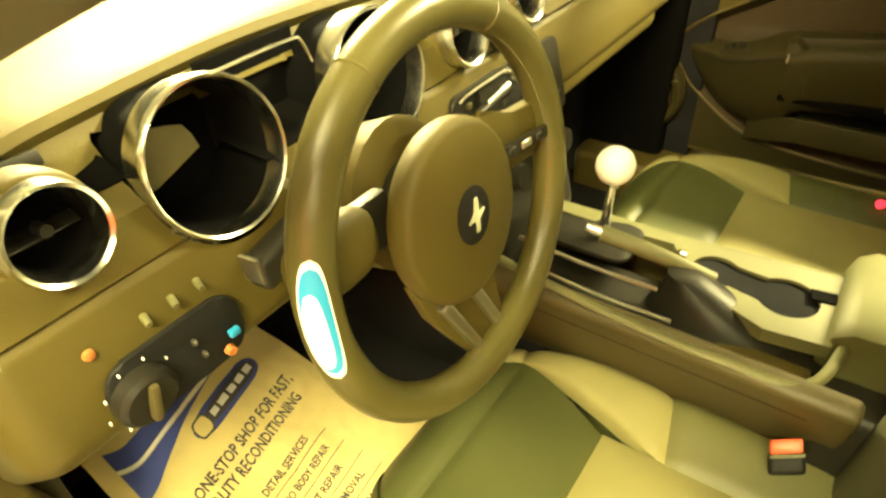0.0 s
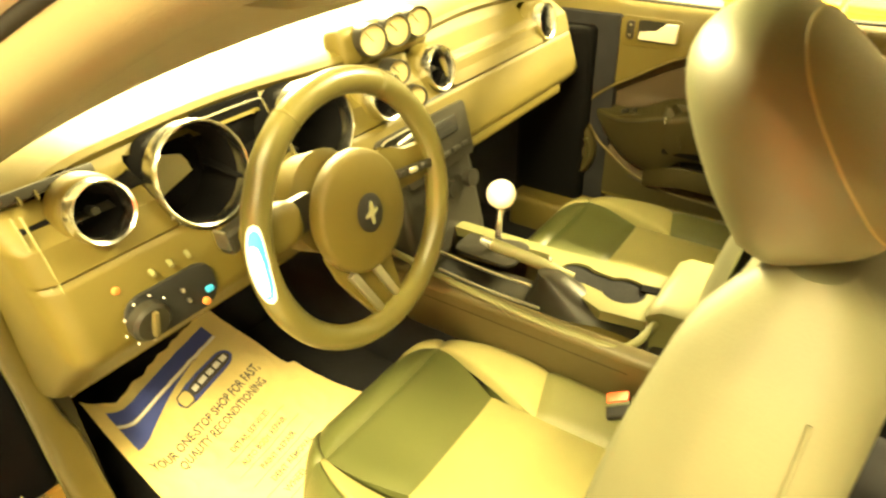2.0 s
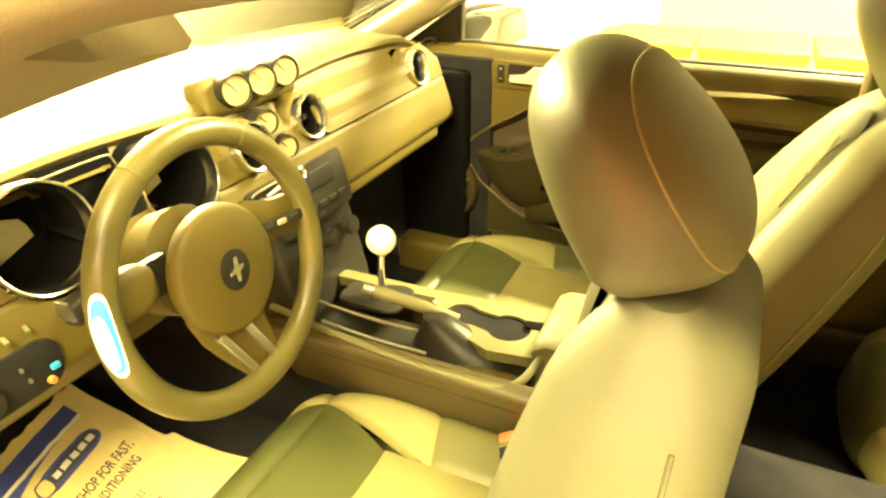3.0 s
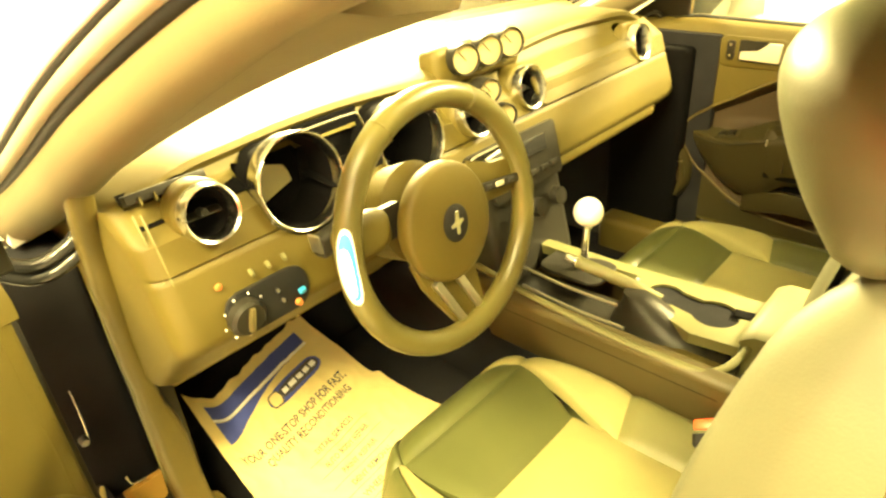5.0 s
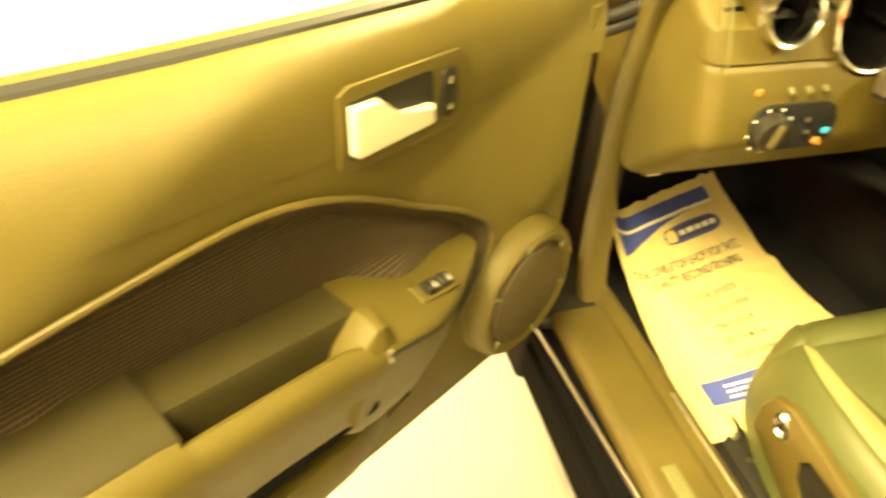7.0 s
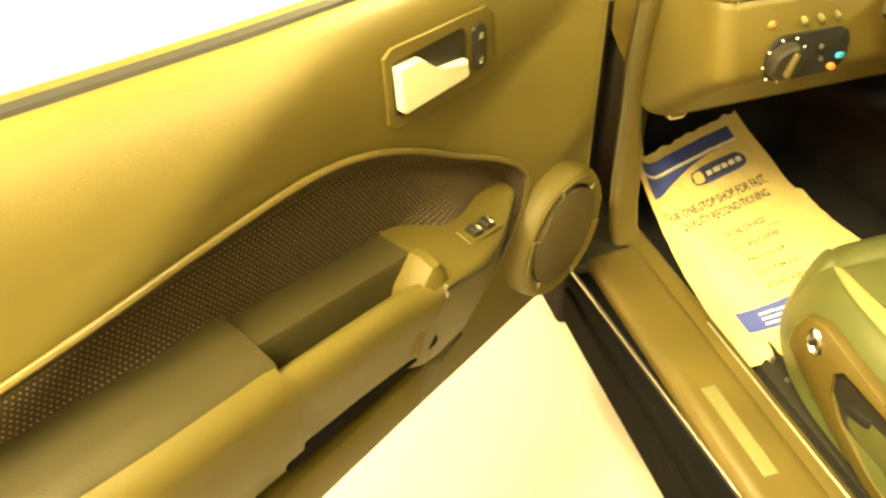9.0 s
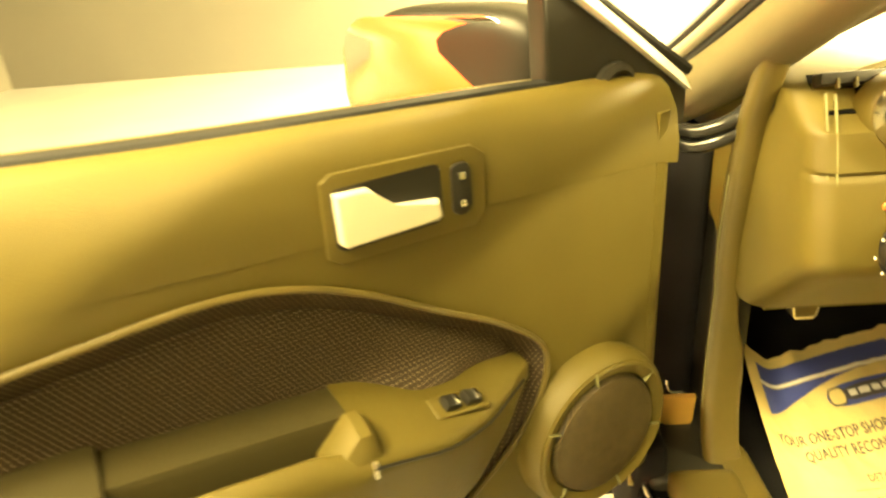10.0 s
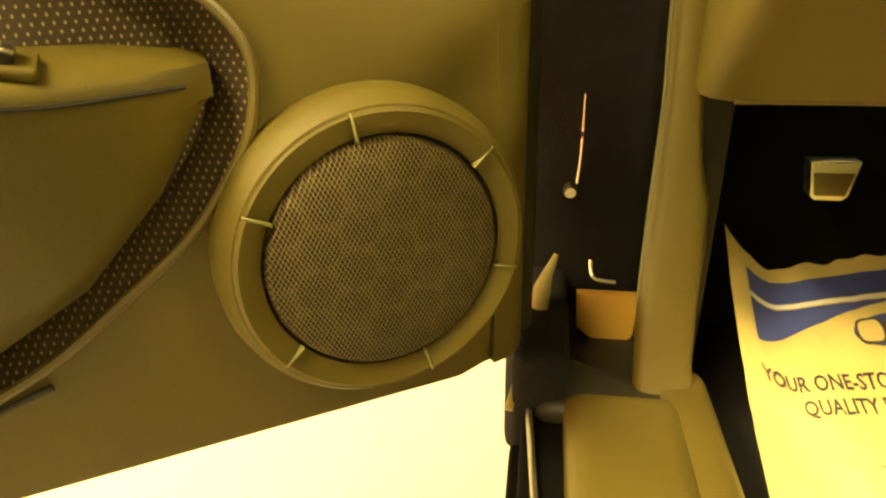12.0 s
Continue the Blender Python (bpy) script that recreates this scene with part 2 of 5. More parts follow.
def tube(points, radius, seg=12, bm=None, steps=8, flat=1.0, up=(0, 0, 1), closed=False):
    """A round or flattened tube along a smooth path; radius: a number or one per path point."""
    path = spline(points, steps) if steps > 1 else [Vector(p) for p in points]
    n = len(path)
    rings = []
    for i, p in enumerate(path):
        d = (path[(i + 1) % n if closed else min(i + 1, n - 1)] - path[i - 1 if (closed or i) else 0]).normalized()
        side = d.cross(Vector(up)).normalized()
        if side.length < 0.1:
            side = d.cross(Vector((1, 0, 0))).normalized()
        over = side.cross(d).normalized()
        if isinstance(radius, (int, float)):
            r = radius
        else:
            f = i / (n - 1) * (len(radius) - 1)
            k = min(int(f), len(radius) - 2)
            r = radius[k] + (radius[k + 1] - radius[k]) * (f - k)
        rings.append([p + side * (r * math.cos(2 * math.pi * a / seg)) + over * (r * flat * math.sin(2 * math.pi * a / seg)) for a in range(seg)])
    if closed:
        rings.append(rings[0])
        bm = loft(rings, True, False, bm)
        bmesh.ops.remove_doubles(bm, verts=bm.verts[:], dist=1e-6)
        return bm
    return loft(rings, True, True, bm)


def prism(outline, depth, at=Matrix(), bevel=0.0, bm=None, seg=2):
    """An outline in local x, z pushed along local y from 0 to depth, its rims rounded."""
    own = bm is None
    tmp = bmesh.new()
    a = [tmp.verts.new((x, 0, z)) for x, z in outline]
    b = [tmp.verts.new((x, depth, z)) for x, z in outline]
    k = len(a)
    tmp.faces.new(a[::-1])
    tmp.faces.new(b)
    rims = []
    for i in range(k):
        j = (i + 1) % k
        tmp.faces.new((a[i], a[j], b[j], b[i]))
    if bevel:
        rims = [e for e in tmp.edges if abs(e.verts[0].co.y - e.verts[1].co.y) < 1e-7]
        bmesh.ops.bevel(tmp, geom=rims, offset=bevel, segments=seg, profile=0.6, affect="EDGES")
    bmesh.ops.transform(tmp, matrix=at, verts=tmp.verts[:])
    if own:
        return tmp
    me = bpy.data.meshes.new("tmp")
    tmp.to_mesh(me)
    tmp.free()
    bm.from_mesh(me)
    bpy.data.meshes.remove(me)
    return bm


def rounded(w, h, r, k=5, cx=0.0, cz=0.0):
    """A rounded rectangle's outline."""
    out = []
    for sx, sz, a0 in ((1, 1, 0), (-1, 1, 90), (-1, -1, 180), (1, -1, 270)):
        for i in range(k + 1):
            a = radians(a0 + 90 * i / k)
            out.append((cx + sx * (w / 2 - r) + r * math.cos(a), cz + sz * (h / 2 - r) + r * math.sin(a)))
    return out


def pillow(size, at=Matrix(), p=3.0, nu=32, nv=20, bm=None):
    """A soft block (superellipsoid) of that size."""
    def pw(v):
        return math.copysign(abs(v) ** (2.0 / p), v)
    rings = []
    for i in range(1, nv):
        th = math.pi * i / nv - math.pi / 2
        ring = []
        for j in range(nu):
            ph = 2 * math.pi * j / nu
            ring.append(at @ Vector((size[0] / 2 * pw(math.cos(th)) * pw(math.cos(ph)), size[1] / 2 * pw(math.cos(th)) * pw(math.sin(ph)), size[2] / 2 * pw(math.sin(th)))))
        rings.append(ring)
    return loft(rings, True, True, bm)


def strip(points_a, points_b, thick, bm=None):
    """A sheet between two rails of points, given a thickness downward."""
    bm = bm or bmesh.new()
    rings = []
    for a, b in zip(points_a, points_b):
        a, b = Vector(a), Vector(b)
        d = Vector((0, 0, -thick))
        rings.append([a, b, b + d, a + d])
    return loft(rings, True, True, bm)



# ---------------------------------------------------------------- garage
def slab(name, size, at, mat, kind="structure", label="", category="", bevel=0.0):
    ob = part(name, boxed(size, Matrix(), bevel), mat, at=pose(*at))
    return tagged(ob, label, category, kind=kind)


slab("floor", (30, 30, 0.2), (0, 0, -0.1), FLOOR, label="pale sealed concrete garage floor", category="floor")
slab("wall_north", (14, 0.2, 3.6), (0, 7.0, 1.8), WALL, label="pale painted garage wall", category="wall")
slab("wall_south", (14, 0.2, 3.6), (0, -7.0, 1.8), WALL, label="pale painted garage wall", category="wall")
slab("wall_east", (0.2, 13.8, 3.6), (5.5, 0, 1.8), WALL, label="pale painted garage wall", category="wall")
slab("wall_west", (0.2, 13.8, 3.6), (-6.0, 0, 1.8), WALL, label="pale painted garage wall", category="wall")
slab("ceiling", (14, 14.2, 0.2), (0, 0, 3.71), WALL, label="pale garage ceiling", category="ceiling")


# Unseen fittings, added to carry the lamps.
def ceiling_light(x, y, length, watts):
    t = thing("ceiling_light", "unseen long ceiling light added to light the cabin", "lamp", pose(x, y, 3.55), "ceiling lights")
    part("housing", boxed((0.3, length, 0.05), pose(0, 0, 0.03), 0.01), WHITE, t)
    for dx in (-0.07, 0.07):
        part("tube", tube([(dx, -length / 2 + 0.05, -0.02), (dx, length / 2 - 0.05, -0.02)], 0.016, 10, steps=1), TUBE, t)
    area_lamp("ceiling_glow", (x, y, 3.45), (x, y, 0), 0.4, length, watts)


# Places and powers are set to shape light on door, dashboard and seats.
for lx, ly, watts in ((-3.2, -4.4, 110), (3.0, 4.8, 4000), (3.4, -2.1, 1650), (-1.5, -1.4, 150), (-2.4, -0.8, 480)):
    ceiling_light(lx, ly, 2.4, watts)

def parked_car(at, paint, label, tall=1.0):
    p = thing("parked_car", label, "car", at, "parked cars")
    part("lower_body", loft([[(-w, y, 0.28), (-w - 0.04, y, 0.5), (-w, y, zt * tall), (0, y, zt * tall + 0.04), (w, y, zt * tall), (w + 0.04, y, 0.5), (w, y, 0.28)] for w, y, zt in ((0.70, -2.2, 0.70), (0.84, -1.9, 1.00), (0.86, -1.0, 1.15), (0.86, 0.8, 1.15), (0.82, 1.8, 0.95), (0.66, 2.15, 0.62))]), paint, p, "glossy painted body")
    part("cabin", loft([[(-w, y0, z), (w, y0, z), (w, y1, z), (-w, y1, z)] for w, y0, y1, z in ((0.78, -1.5, 0.9, 1.12 * tall), (0.66, -1.1, 0.35, 1.12 * tall + 0.33), (0.60, -0.95, 0.2, 1.12 * tall + 0.43))]), SOOT, p, "dark glazed cabin")
    for wx in (-0.78, 0.78):
        for wy in (-1.35, 1.35):
            part("wheel", lathe([(0.20, -0.1), (0.32, -0.1), (0.33, 0.0), (0.32, 0.1), (0.20, 0.1), (0.18, 0.06), (0.001, 0.06)], 32, pose(wx, wy, 0.33, 0, 90, 0)), RUBBER, p, "black tyre")
    return p


# Added for the door mirror's orange reflection; height fitted to the camera's view.
parked_car(pose(-4.4, -1.4, 0), ORANGE, "orange parked car, stretched tall to fill the door mirror", 1.75)
parked_car(pose(3.75, 2.35, 0), BODY, "white parked car beyond the passenger window")


def storage_bin(x, y):
    s = thing("storage_bin", "yellow plastic storage bin on the garage floor", "bin", pose(x, y, 0), "yellow bins")
    part("tub", loft([[(-w, -d, z), (w, -d, z), (w, d, z), (-w, d, z)] for w, d, z in ((0.18, 0.16, 0.0), (0.22, 0.20, 0.60), (0.24, 0.22, 0.60), (0.24, 0.22, 0.63))]), YELLOW, s, "tapered yellow tub")
    part("lid", boxed((0.50, 0.46, 0.04), pose(0, 0, 0.65), 0.015, 3), YELLOW, s, "yellow lid")


for by in (-0.02, -0.50, -0.98):
    storage_bin(2.9, by)

# ---------------------------------------------------------------- car body
CX = 0.31            # the car's middle
body = thing("coupe", "pale two-door coupe with dark interior and open driver's door", "car")


def mirrored(points):
    return [(2 * CX - x, y, z) for x, y, z in points]


# roof rail and windscreen pillar, one smooth arch over each doorway
RAIL = [(-0.40, 0.66, 0.79), (-0.375, 0.52, 0.87), (-0.345, 0.34, 0.960), (-0.322, 0.14, 1.070), (-0.307, -0.05, 1.160), (-0.300, -0.20, 1.218), (-0.297, -0.33, 1.244), (-0.295, -0.50, 1.257), (-0.295, -0.80, 1.262), (-0.30, -1.2, 1.23)]
for rail, side in ((RAIL, -1), (mirrored(RAIL), 1)):
    part("pillar_trim", tube(rail, [0.038, 0.038, 0.038, 0.035, 0.030, 0.025, 0.020, 0.017, 0.017, 0.017], 16, flat=0.95), PILLAR, body, "brown-grey pillar and roof rail trim")
    for name, dx, dy, dz, r, mat, label in (("door_seal", 0.022, 0.012, 0.027, 0.010, RUBBER, "black rubber door seal"), ("seal_flange", 0.030, 0.024, 0.036, 0.012, HEADLINER, "tan door seal flange"), ("gutter", 0.034, 0.034, 0.046, 0.004, RUBBER, "black gutter line"), ("roof_edge", 0.030, 0.046, 0.054, 0.011, BODY, "pale painted roof edge"), ("glass_gasket", 0.024, 0.060, 0.062, 0.004, RUBBER, "black glass gasket")):
        fade = [0.9, 0.9, 1, 1, 0.9, 0.75, 0.6, 0.5, 0.5, 0.5]
        part(name, tube([(x + side * dx * f, y + dy * f, z + dz * f) for (x, y, z), f in zip(rail, fade)], r * 0.85, 10), mat, body, label)


# broad inner cover that widens from the pillar's foot into the windscreen header
def pillar_edge(y):
    return (-0.25 - 0.30 * y, y, 1.107 - 0.438 * y - 0.332 * y * y)


def rail_at(y):
    for (xa, ya, za), (xb, yb, zb) in zip(RAIL, RAIL[1:]):
        if yb <= y <= ya:
            f = (y - ya) / (yb - ya)
            return xa + (xb - xa) * f, y, za + (zb - za) * f


for side in (-1, 1):
    rows_ = []
    for k in range(23):
        y = 0.30 - 0.5 * k / 22
        (x0, _, z0), (x1, _, z1) = rail_at(y), pillar_edge(y)
        row = [(x0 - 0.012, y, z0 - 0.020), ((x0 * 2 + x1) / 3, y, (z0 * 2 + z1) / 3 - 0.020), ((x0 + x1 * 2) / 3, y, (z0 + z1 * 2) / 3 - 0.011), (x1 - 0.004, y, z1 - 0.002), (x1, y, z1 + 0.003), (x1 - 0.006, y + 0.004, z1 + 0.018), (x0 + 0.010, y + 0.02, z0 + 0.024)]
        rows_.append(row if side < 0 else mirrored(row)[::-1])
    part("pillar_cover", loft(rows_), PILLAR, body, "broad brown-grey pillar cover")


def arch(y, z, w, rise, k=12):
    return [(CX + w * math.sin(radians(-90 + 180 * i / k)), y + rise * 0.4 * math.cos(radians(-90 + 180 * i / k)), z + rise * math.cos(radians(-90 + 180 * i / k))) for i in range(k + 1)]


def sheet(rows, thick, bm=None):
    bm = bm or bmesh.new()
    top = [[bm.verts.new(p) for p in r] for r in rows]
    low = [[bm.verts.new(Vector(p) - Vector((0, 0, thick))) for p in r] for r in rows]
    for i in range(len(rows) - 1):
        for j in range(len(rows[0]) - 1):
            bm.faces.new((top[i][j], top[i][j + 1], top[i + 1][j + 1], top[i + 1][j]))
            bm.faces.new((low[i][j + 1], low[i][j], low[i + 1][j], low[i + 1][j + 1]))
    for i in range(len(rows) - 1):
        bm.faces.new((top[i][0], top[i + 1][0], low[i + 1][0], low[i][0]))
        bm.faces.new((top[i + 1][-1], top[i][-1], low[i][-1], low[i + 1][-1]))
    for j in range(len(rows[0]) - 1):
        bm.faces.new((top[0][j + 1], top[0][j], low[0][j], low[0][j + 1]))
        bm.faces.new((top[-1][j], top[-1][j + 1], low[-1][j + 1], low[-1][j]))
    return bm


def across(y, z, half, bow, sag, k=14):
    """A row across the car, bowed forward by bow and up by sag in its middle."""
    out = []
    for i in range(k + 1):
        s = -1 + 2 * i / k
        out.append((CX + half * s, y + bow * (1 - s * s), z + sag * (1 - s * s)))
    return out


part("windscreen", sheet([across(0.52, 0.935, 0.66, 0.22, 0.0), across(0.32, 1.03, 0.635, 0.17, 0.01), across(-0.02, 1.185, 0.615, 0.10, 0.02), across(-0.24, 1.262, 0.605, 0.05, 0.02)], 0.005), GLASS, body, "clear curved windscreen", at=None)
bpy.data.objects["windscreen"].visible_shadow = False
part("roof", sheet([across(-0.24, 1.272, 0.61, 0.05, 0.03), across(-0.5, 1.292, 0.615, 0, 0.07), across(-1.0, 1.285, 0.61, 0, 0.07), across(-1.3, 1.25, 0.60, 0, 0.06)], 0.02), BODY, body, "pale painted roof skin")
part("headliner", sheet([across(-0.24, 1.252, 0.59, 0.05, 0.03), across(-0.5, 1.262, 0.59, 0, 0.07), across(-1.0, 1.245, 0.59, 0, 0.07), across(-1.3, 1.2, 0.58, 0, 0.06)], 0.01), HEADLINER, body, "tan cloth headliner")
part("bonnet", sheet([across(0.42, 0.905, 0.70, 0.22, 0.0), across(0.52, 0.905, 0.70, 0.22, 0.0), across(1.1, 0.88, 0.70, 0.2, 0.04), across(1.9, 0.74, 0.66, 0.15, 0.04)], 0.03), BODY, body, "pale painted bonnet")
for s in (-1, 1):
    part("front_wing", loft([[(CX + s * a, y, z + dz) for a, z in ((0.665, top), (0.80, top - 0.012), (0.875, top - 0.05), (0.915, top - 0.16), (0.925, top - 0.40))] + [(CX + s * 0.89, y, top - 0.40 + dz), (CX + s * 0.69, y, top - 0.05 + dz)] for y, top, dz in ((0.47, 0.912, 0), (1.1, 0.885, 0), (1.6, 0.80, 0), (1.9, 0.73, 0))]), BODY, body, "pale painted front wing")
part("rear_shelf", boxed((1.2, 0.7, 0.04), pose(CX, -1.75, 0.85), 0.01), CHARCOAL, body)
part("rear_window", sheet([across(-1.3, 1.25, 0.6, -0.0, 0.06), across(-2.1, 0.92, 0.6, 0, 0.04)], 0.005), GLASS, body, "clear rear window")
bpy.data.objects["rear_window"].visible_shadow = False
part("boot_lid", sheet([across(-2.1, 0.92, 0.66, 0, 0.02), across(-2.6, 0.88, 0.66, 0, 0.02)], 0.03), BODY, body, "pale painted boot lid")

# floor pan, tunnel, bulkhead and rear
part("floor_carpet", boxed((1.32, 2.6, 0.06), pose(CX, -0.75, 0.30), 0.01), VOID, body, "dark carpet floor")
part("toe_board", boxed((1.30, 0.6, 0.04), pose(CX, 0.78, 0.47, 48, 0, 0), 0.005), VOID, body, "dark carpet toe board")
part("bulkhead", boxed((1.30, 0.05, 0.52), pose(CX, 0.84, 0.58), 0.01), VOID, body)
part("tunnel", boxed((0.15, 2.4, 0.22), pose(CX + 0.02, -0.5, 0.39), 0.05, 4), VOID, body, "dark carpet tunnel")
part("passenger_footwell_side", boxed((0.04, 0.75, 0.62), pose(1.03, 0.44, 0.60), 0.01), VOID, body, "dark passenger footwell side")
# Kick panel is near-black to paint in the footwell's shade.
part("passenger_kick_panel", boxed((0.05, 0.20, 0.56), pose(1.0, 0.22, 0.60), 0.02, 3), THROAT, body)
for s in (-1, 1):
    part("quarter_trim", boxed((0.05, 0.95, 0.62), pose(CX + s * 0.64, -1.18, 0.70), 0.02, 3), CHARCOAL, body, "charcoal rear quarter trim")
    part("rear_pillar", boxed((0.04, 0.26, 0.32), pose(CX + s * 0.62, -1.45, 1.08, 0, 0, 0), 0.015, 3), HEADLINER, body)
part("rear_bulkhead", boxed((1.3, 0.06, 0.62), pose(CX, -1.42, 0.62), 0.02), CHARCOAL, body)

# driver's sill, from the outer rubber to the carpet edge
def sill_bar(name, x0, x1, z0, z1, y0, y1, mat, label="", bevel=0.008, skew=0.0):
    bm = boxed((x1 - x0, y1 - y0, z1 - z0), Matrix(), bevel, 3)
    for v in bm.verts:
        v.co.x += skew * v.co.y
    return part(name, bm, mat, body, label, at=pose((x0 + x1) / 2, (y0 + y1) / 2, (z0 + z1) / 2))


SILL_X, SILL_Z = -0.460, 0.375
sill_bar("sill_rubber", SILL_X, -0.425, 0.30, SILL_Z, -1.3, 0.235, THROAT, "black rubber sill edge", skew=0.0)
sill_bar("sill_strip", -0.3925, -0.3870, 0.395, 0.410, -1.3, 0.24, SATIN, "thin bright metal sill strip", 0.003, skew=-0.07)
sill_bar("sill_step", -0.450, -0.375, 0.33, 0.402, -1.3, 0.26, THROAT, "near-black sill step")
sill_bar("sill_plate", -0.414, -0.315, 0.33, 0.43, -1.3, 0.25, OLIVE_TRIM, "worn plastic sill plate", 0.02)
sill_bar("sill_carpet_edge", -0.335, -0.285, 0.30, 0.425, -1.3, 0.30, OLIVE_TRIM, "plastic sill inner lip", 0.018)
sill_bar("sill_label", -0.383, -0.362, 0.428, 0.432, -0.20, -0.06, GREY_PANEL, "pale printed sill label", 0.0008)
sill_bar("passenger_sill", 2 * CX + 0.29, 2 * CX + 0.49, 0.30, 0.42, -1.3, 0.3, OLIVE_TRIM, "", 0.02)

part("sill_line", tube([(-0.302, 0.05, 0.424), (-0.300, -0.4, 0.424), (-0.300, -1.2, 0.424)], 0.0025, 8), SATIN, body, "thin bright line on the sill lip")
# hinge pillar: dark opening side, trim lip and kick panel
# Pillar colour is near-black in place of the doorway's shade.
part("hinge_pillar", boxed((0.15, 0.10, 0.66), pose(-0.40, 0.46, 0.53), 0.02, 3), VOID, body, "hinge pillar, near-black to stand in for shade")
part("fender_edge", boxed((0.035, 0.12, 0.50), pose(-0.50, 0.56, 0.62, 0, 0, 6), 0.012, 3), BODY, body, "painted front wing edge")
def lip_ring(x0, x1, y, z, deep=0.016):
    """A rounded slice of the doorway's trim lip from x0 to x1."""
    return [((x0 + x1) / 2 + (x1 - x0) / 2 * math.copysign(abs(math.cos(a)) ** 0.6, math.cos(a)), y + deep * math.copysign(abs(math.sin(a)) ** 0.8, math.sin(a)), z) for a in [2 * math.pi * i / 20 for i in range(20)]]


part("pillar_lip", loft([lip_ring(x0, x1, y, z) for x0, x1, y, z in ((-0.352, -0.296, 0.262, 0.400), (-0.352, -0.301, 0.286, 0.440), (-0.352, -0.301, 0.300, 0.490), (-0.351, -0.300, 0.306, 0.545), (-0.350, -0.302, 0.309, 0.585), (-0.349, -0.312, 0.311, 0.620), (-0.3475, -0.317, 0.313, 0.665), (-0.350, -0.322, 0.313, 0.74), (-0.352, -0.322, 0.300, 0.84), (-0.352, -0.322, 0.286, 0.91), (-0.356, -0.324, 0.24, 1.0))]), OLIVE_TRIM, body, "plastic trim lip of the doorway")
part("lip_edge", tube([(-0.3515, 0.298, 0.490), (-0.3505, 0.304, 0.545), (-0.3495, 0.307, 0.585), (-0.3475, 0.310, 0.665), (-0.350, 0.310, 0.74), (-0.352, 0.297, 0.84)], 0.0016, 8), GREY_PANEL, body, "pale line along the edge of the trim lip")
# Sill front and rocker are likewise darkened for shade.
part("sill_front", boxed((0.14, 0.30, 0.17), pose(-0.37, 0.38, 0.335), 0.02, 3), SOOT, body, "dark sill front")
part("rocker_front", boxed((0.05, 0.36, 0.20), pose(-0.435, 0.42, 0.365), 0.015, 3), VOID, body, "rocker front, darkened to stand in for shade")
# Pale tube paints the highlight along the frame's flange.
part("rocker_flange", tube([(-0.462, 0.24, 0.405), (-0.449, 0.288, 0.428), (-0.439, 0.31, 0.447), (-0.436, 0.33, 0.482), (-0.424, 0.345, 0.512)], [0.004, 0.005, 0.006, 0.009, 0.003], 10, flat=0.5), PARCHMENT, body, "door frame edge, pale to stand in for its highlight")
part("hinge_line", tube([(-0.4040, 0.396, 0.655), (-0.4040, 0.396, 0.60), (-0.4062, 0.396, 0.567)], [0.0006, 0.0014, 0.0014], 6), SATIN, body, "thin bright hinge edge")
part("kick_panel", boxed((0.03, 0.5, 0.45), pose(-0.30, 0.58, 0.56), 0.01), SOOT, body, "black kick panel")
part("check_strap_bracket", prism([(-0.03, 0.0), (0.03, 0.0), (0.028, -0.045), (0.012, -0.068), (-0.004, -0.058), (-0.028, -0.04)], 0.012, pose(-0.372, 0.345, 0.470, 0, 0, 0), 0.003), JAMB, body, "tan painted hinge bracket")
part("bracket_clip", tube([(-0.392, 0.336, 0.512), (-0.3905, 0.334, 0.498), (-0.385, 0.333, 0.4925), (-0.368, 0.333, 0.4905)], 0.0022, 8, steps=3), CHROME, body, "bright bent wire clip")
part("hinge_bolt", lathe([(0.0, 0.008), (0.0055, 0.008), (0.007, 0.004), (0.007, -0.008)], 12, pose(-0.412, 0.405, 0.556, 90, 0, 0)), SATIN, body)
for dz in (0, 0.018):
    part("harness_boot", tube([(-0.44, 0.335, 0.895 + dz), (-0.40, 0.31, 0.875 + dz), (-0.36, 0.30, 0.885 + dz), (-0.335, 0.305, 0.90 + dz)], 0.009, 10), GLOSS_BLACK, body, "black wiring boot between door and pillar")

# ---------------------------------------------------------------- dashboard
dash = thing("dashboard", "charcoal dashboard with chrome-ringed vents and twin gauge pods", "dashboard")


def face_y(z):
    """How far ahead the dashboard's face lies at height z: it leans away towards the windscreen."""
    return 0.138 + 0.28 * max(0, z - 0.80) ** 1.02 + 1.6 * max(0, z - 0.88) ** 2


def dash_section(x):
    """The dashboard's outline at x, as (y, z) points from the windscreen round to the underside."""
    d = abs(x - CX)
    hump = math.exp(-((d - 0.31) / 0.20) ** 2)
    top = 0.982 + 0.008 * hump - 0.03 * max(0, (d - 0.5) / 0.12) ** 2
    lip = 0.245 - 0.02 * (1 - hump)
    return [(0.62, 0.950), (0.45, 0.975), (0.33, top + 0.002), (lip + 0.02, top + 0.001), (lip + 0.004, top - 0.004), (lip, top - 0.012), (lip + 0.006, top - 0.022), (max(lip - 0.004, face_y(0.955)), 0.952), (face_y(0.92), 0.92), (face_y(0.884), 0.884), (face_y(0.88) + 0.004, 0.880), (face_y(0.88) - 0.001, 0.876), (face_y(0.84) - 0.003, 0.84), (face_y(0.80) - 0.006, 0.80), (0.1335, 0.790), (0.139, 0.781), (0.148, 0.773), (0.244, 0.685), (0.252, 0.679), (0.263, 0.682), (0.45, 0.775), (0.62, 0.80)]


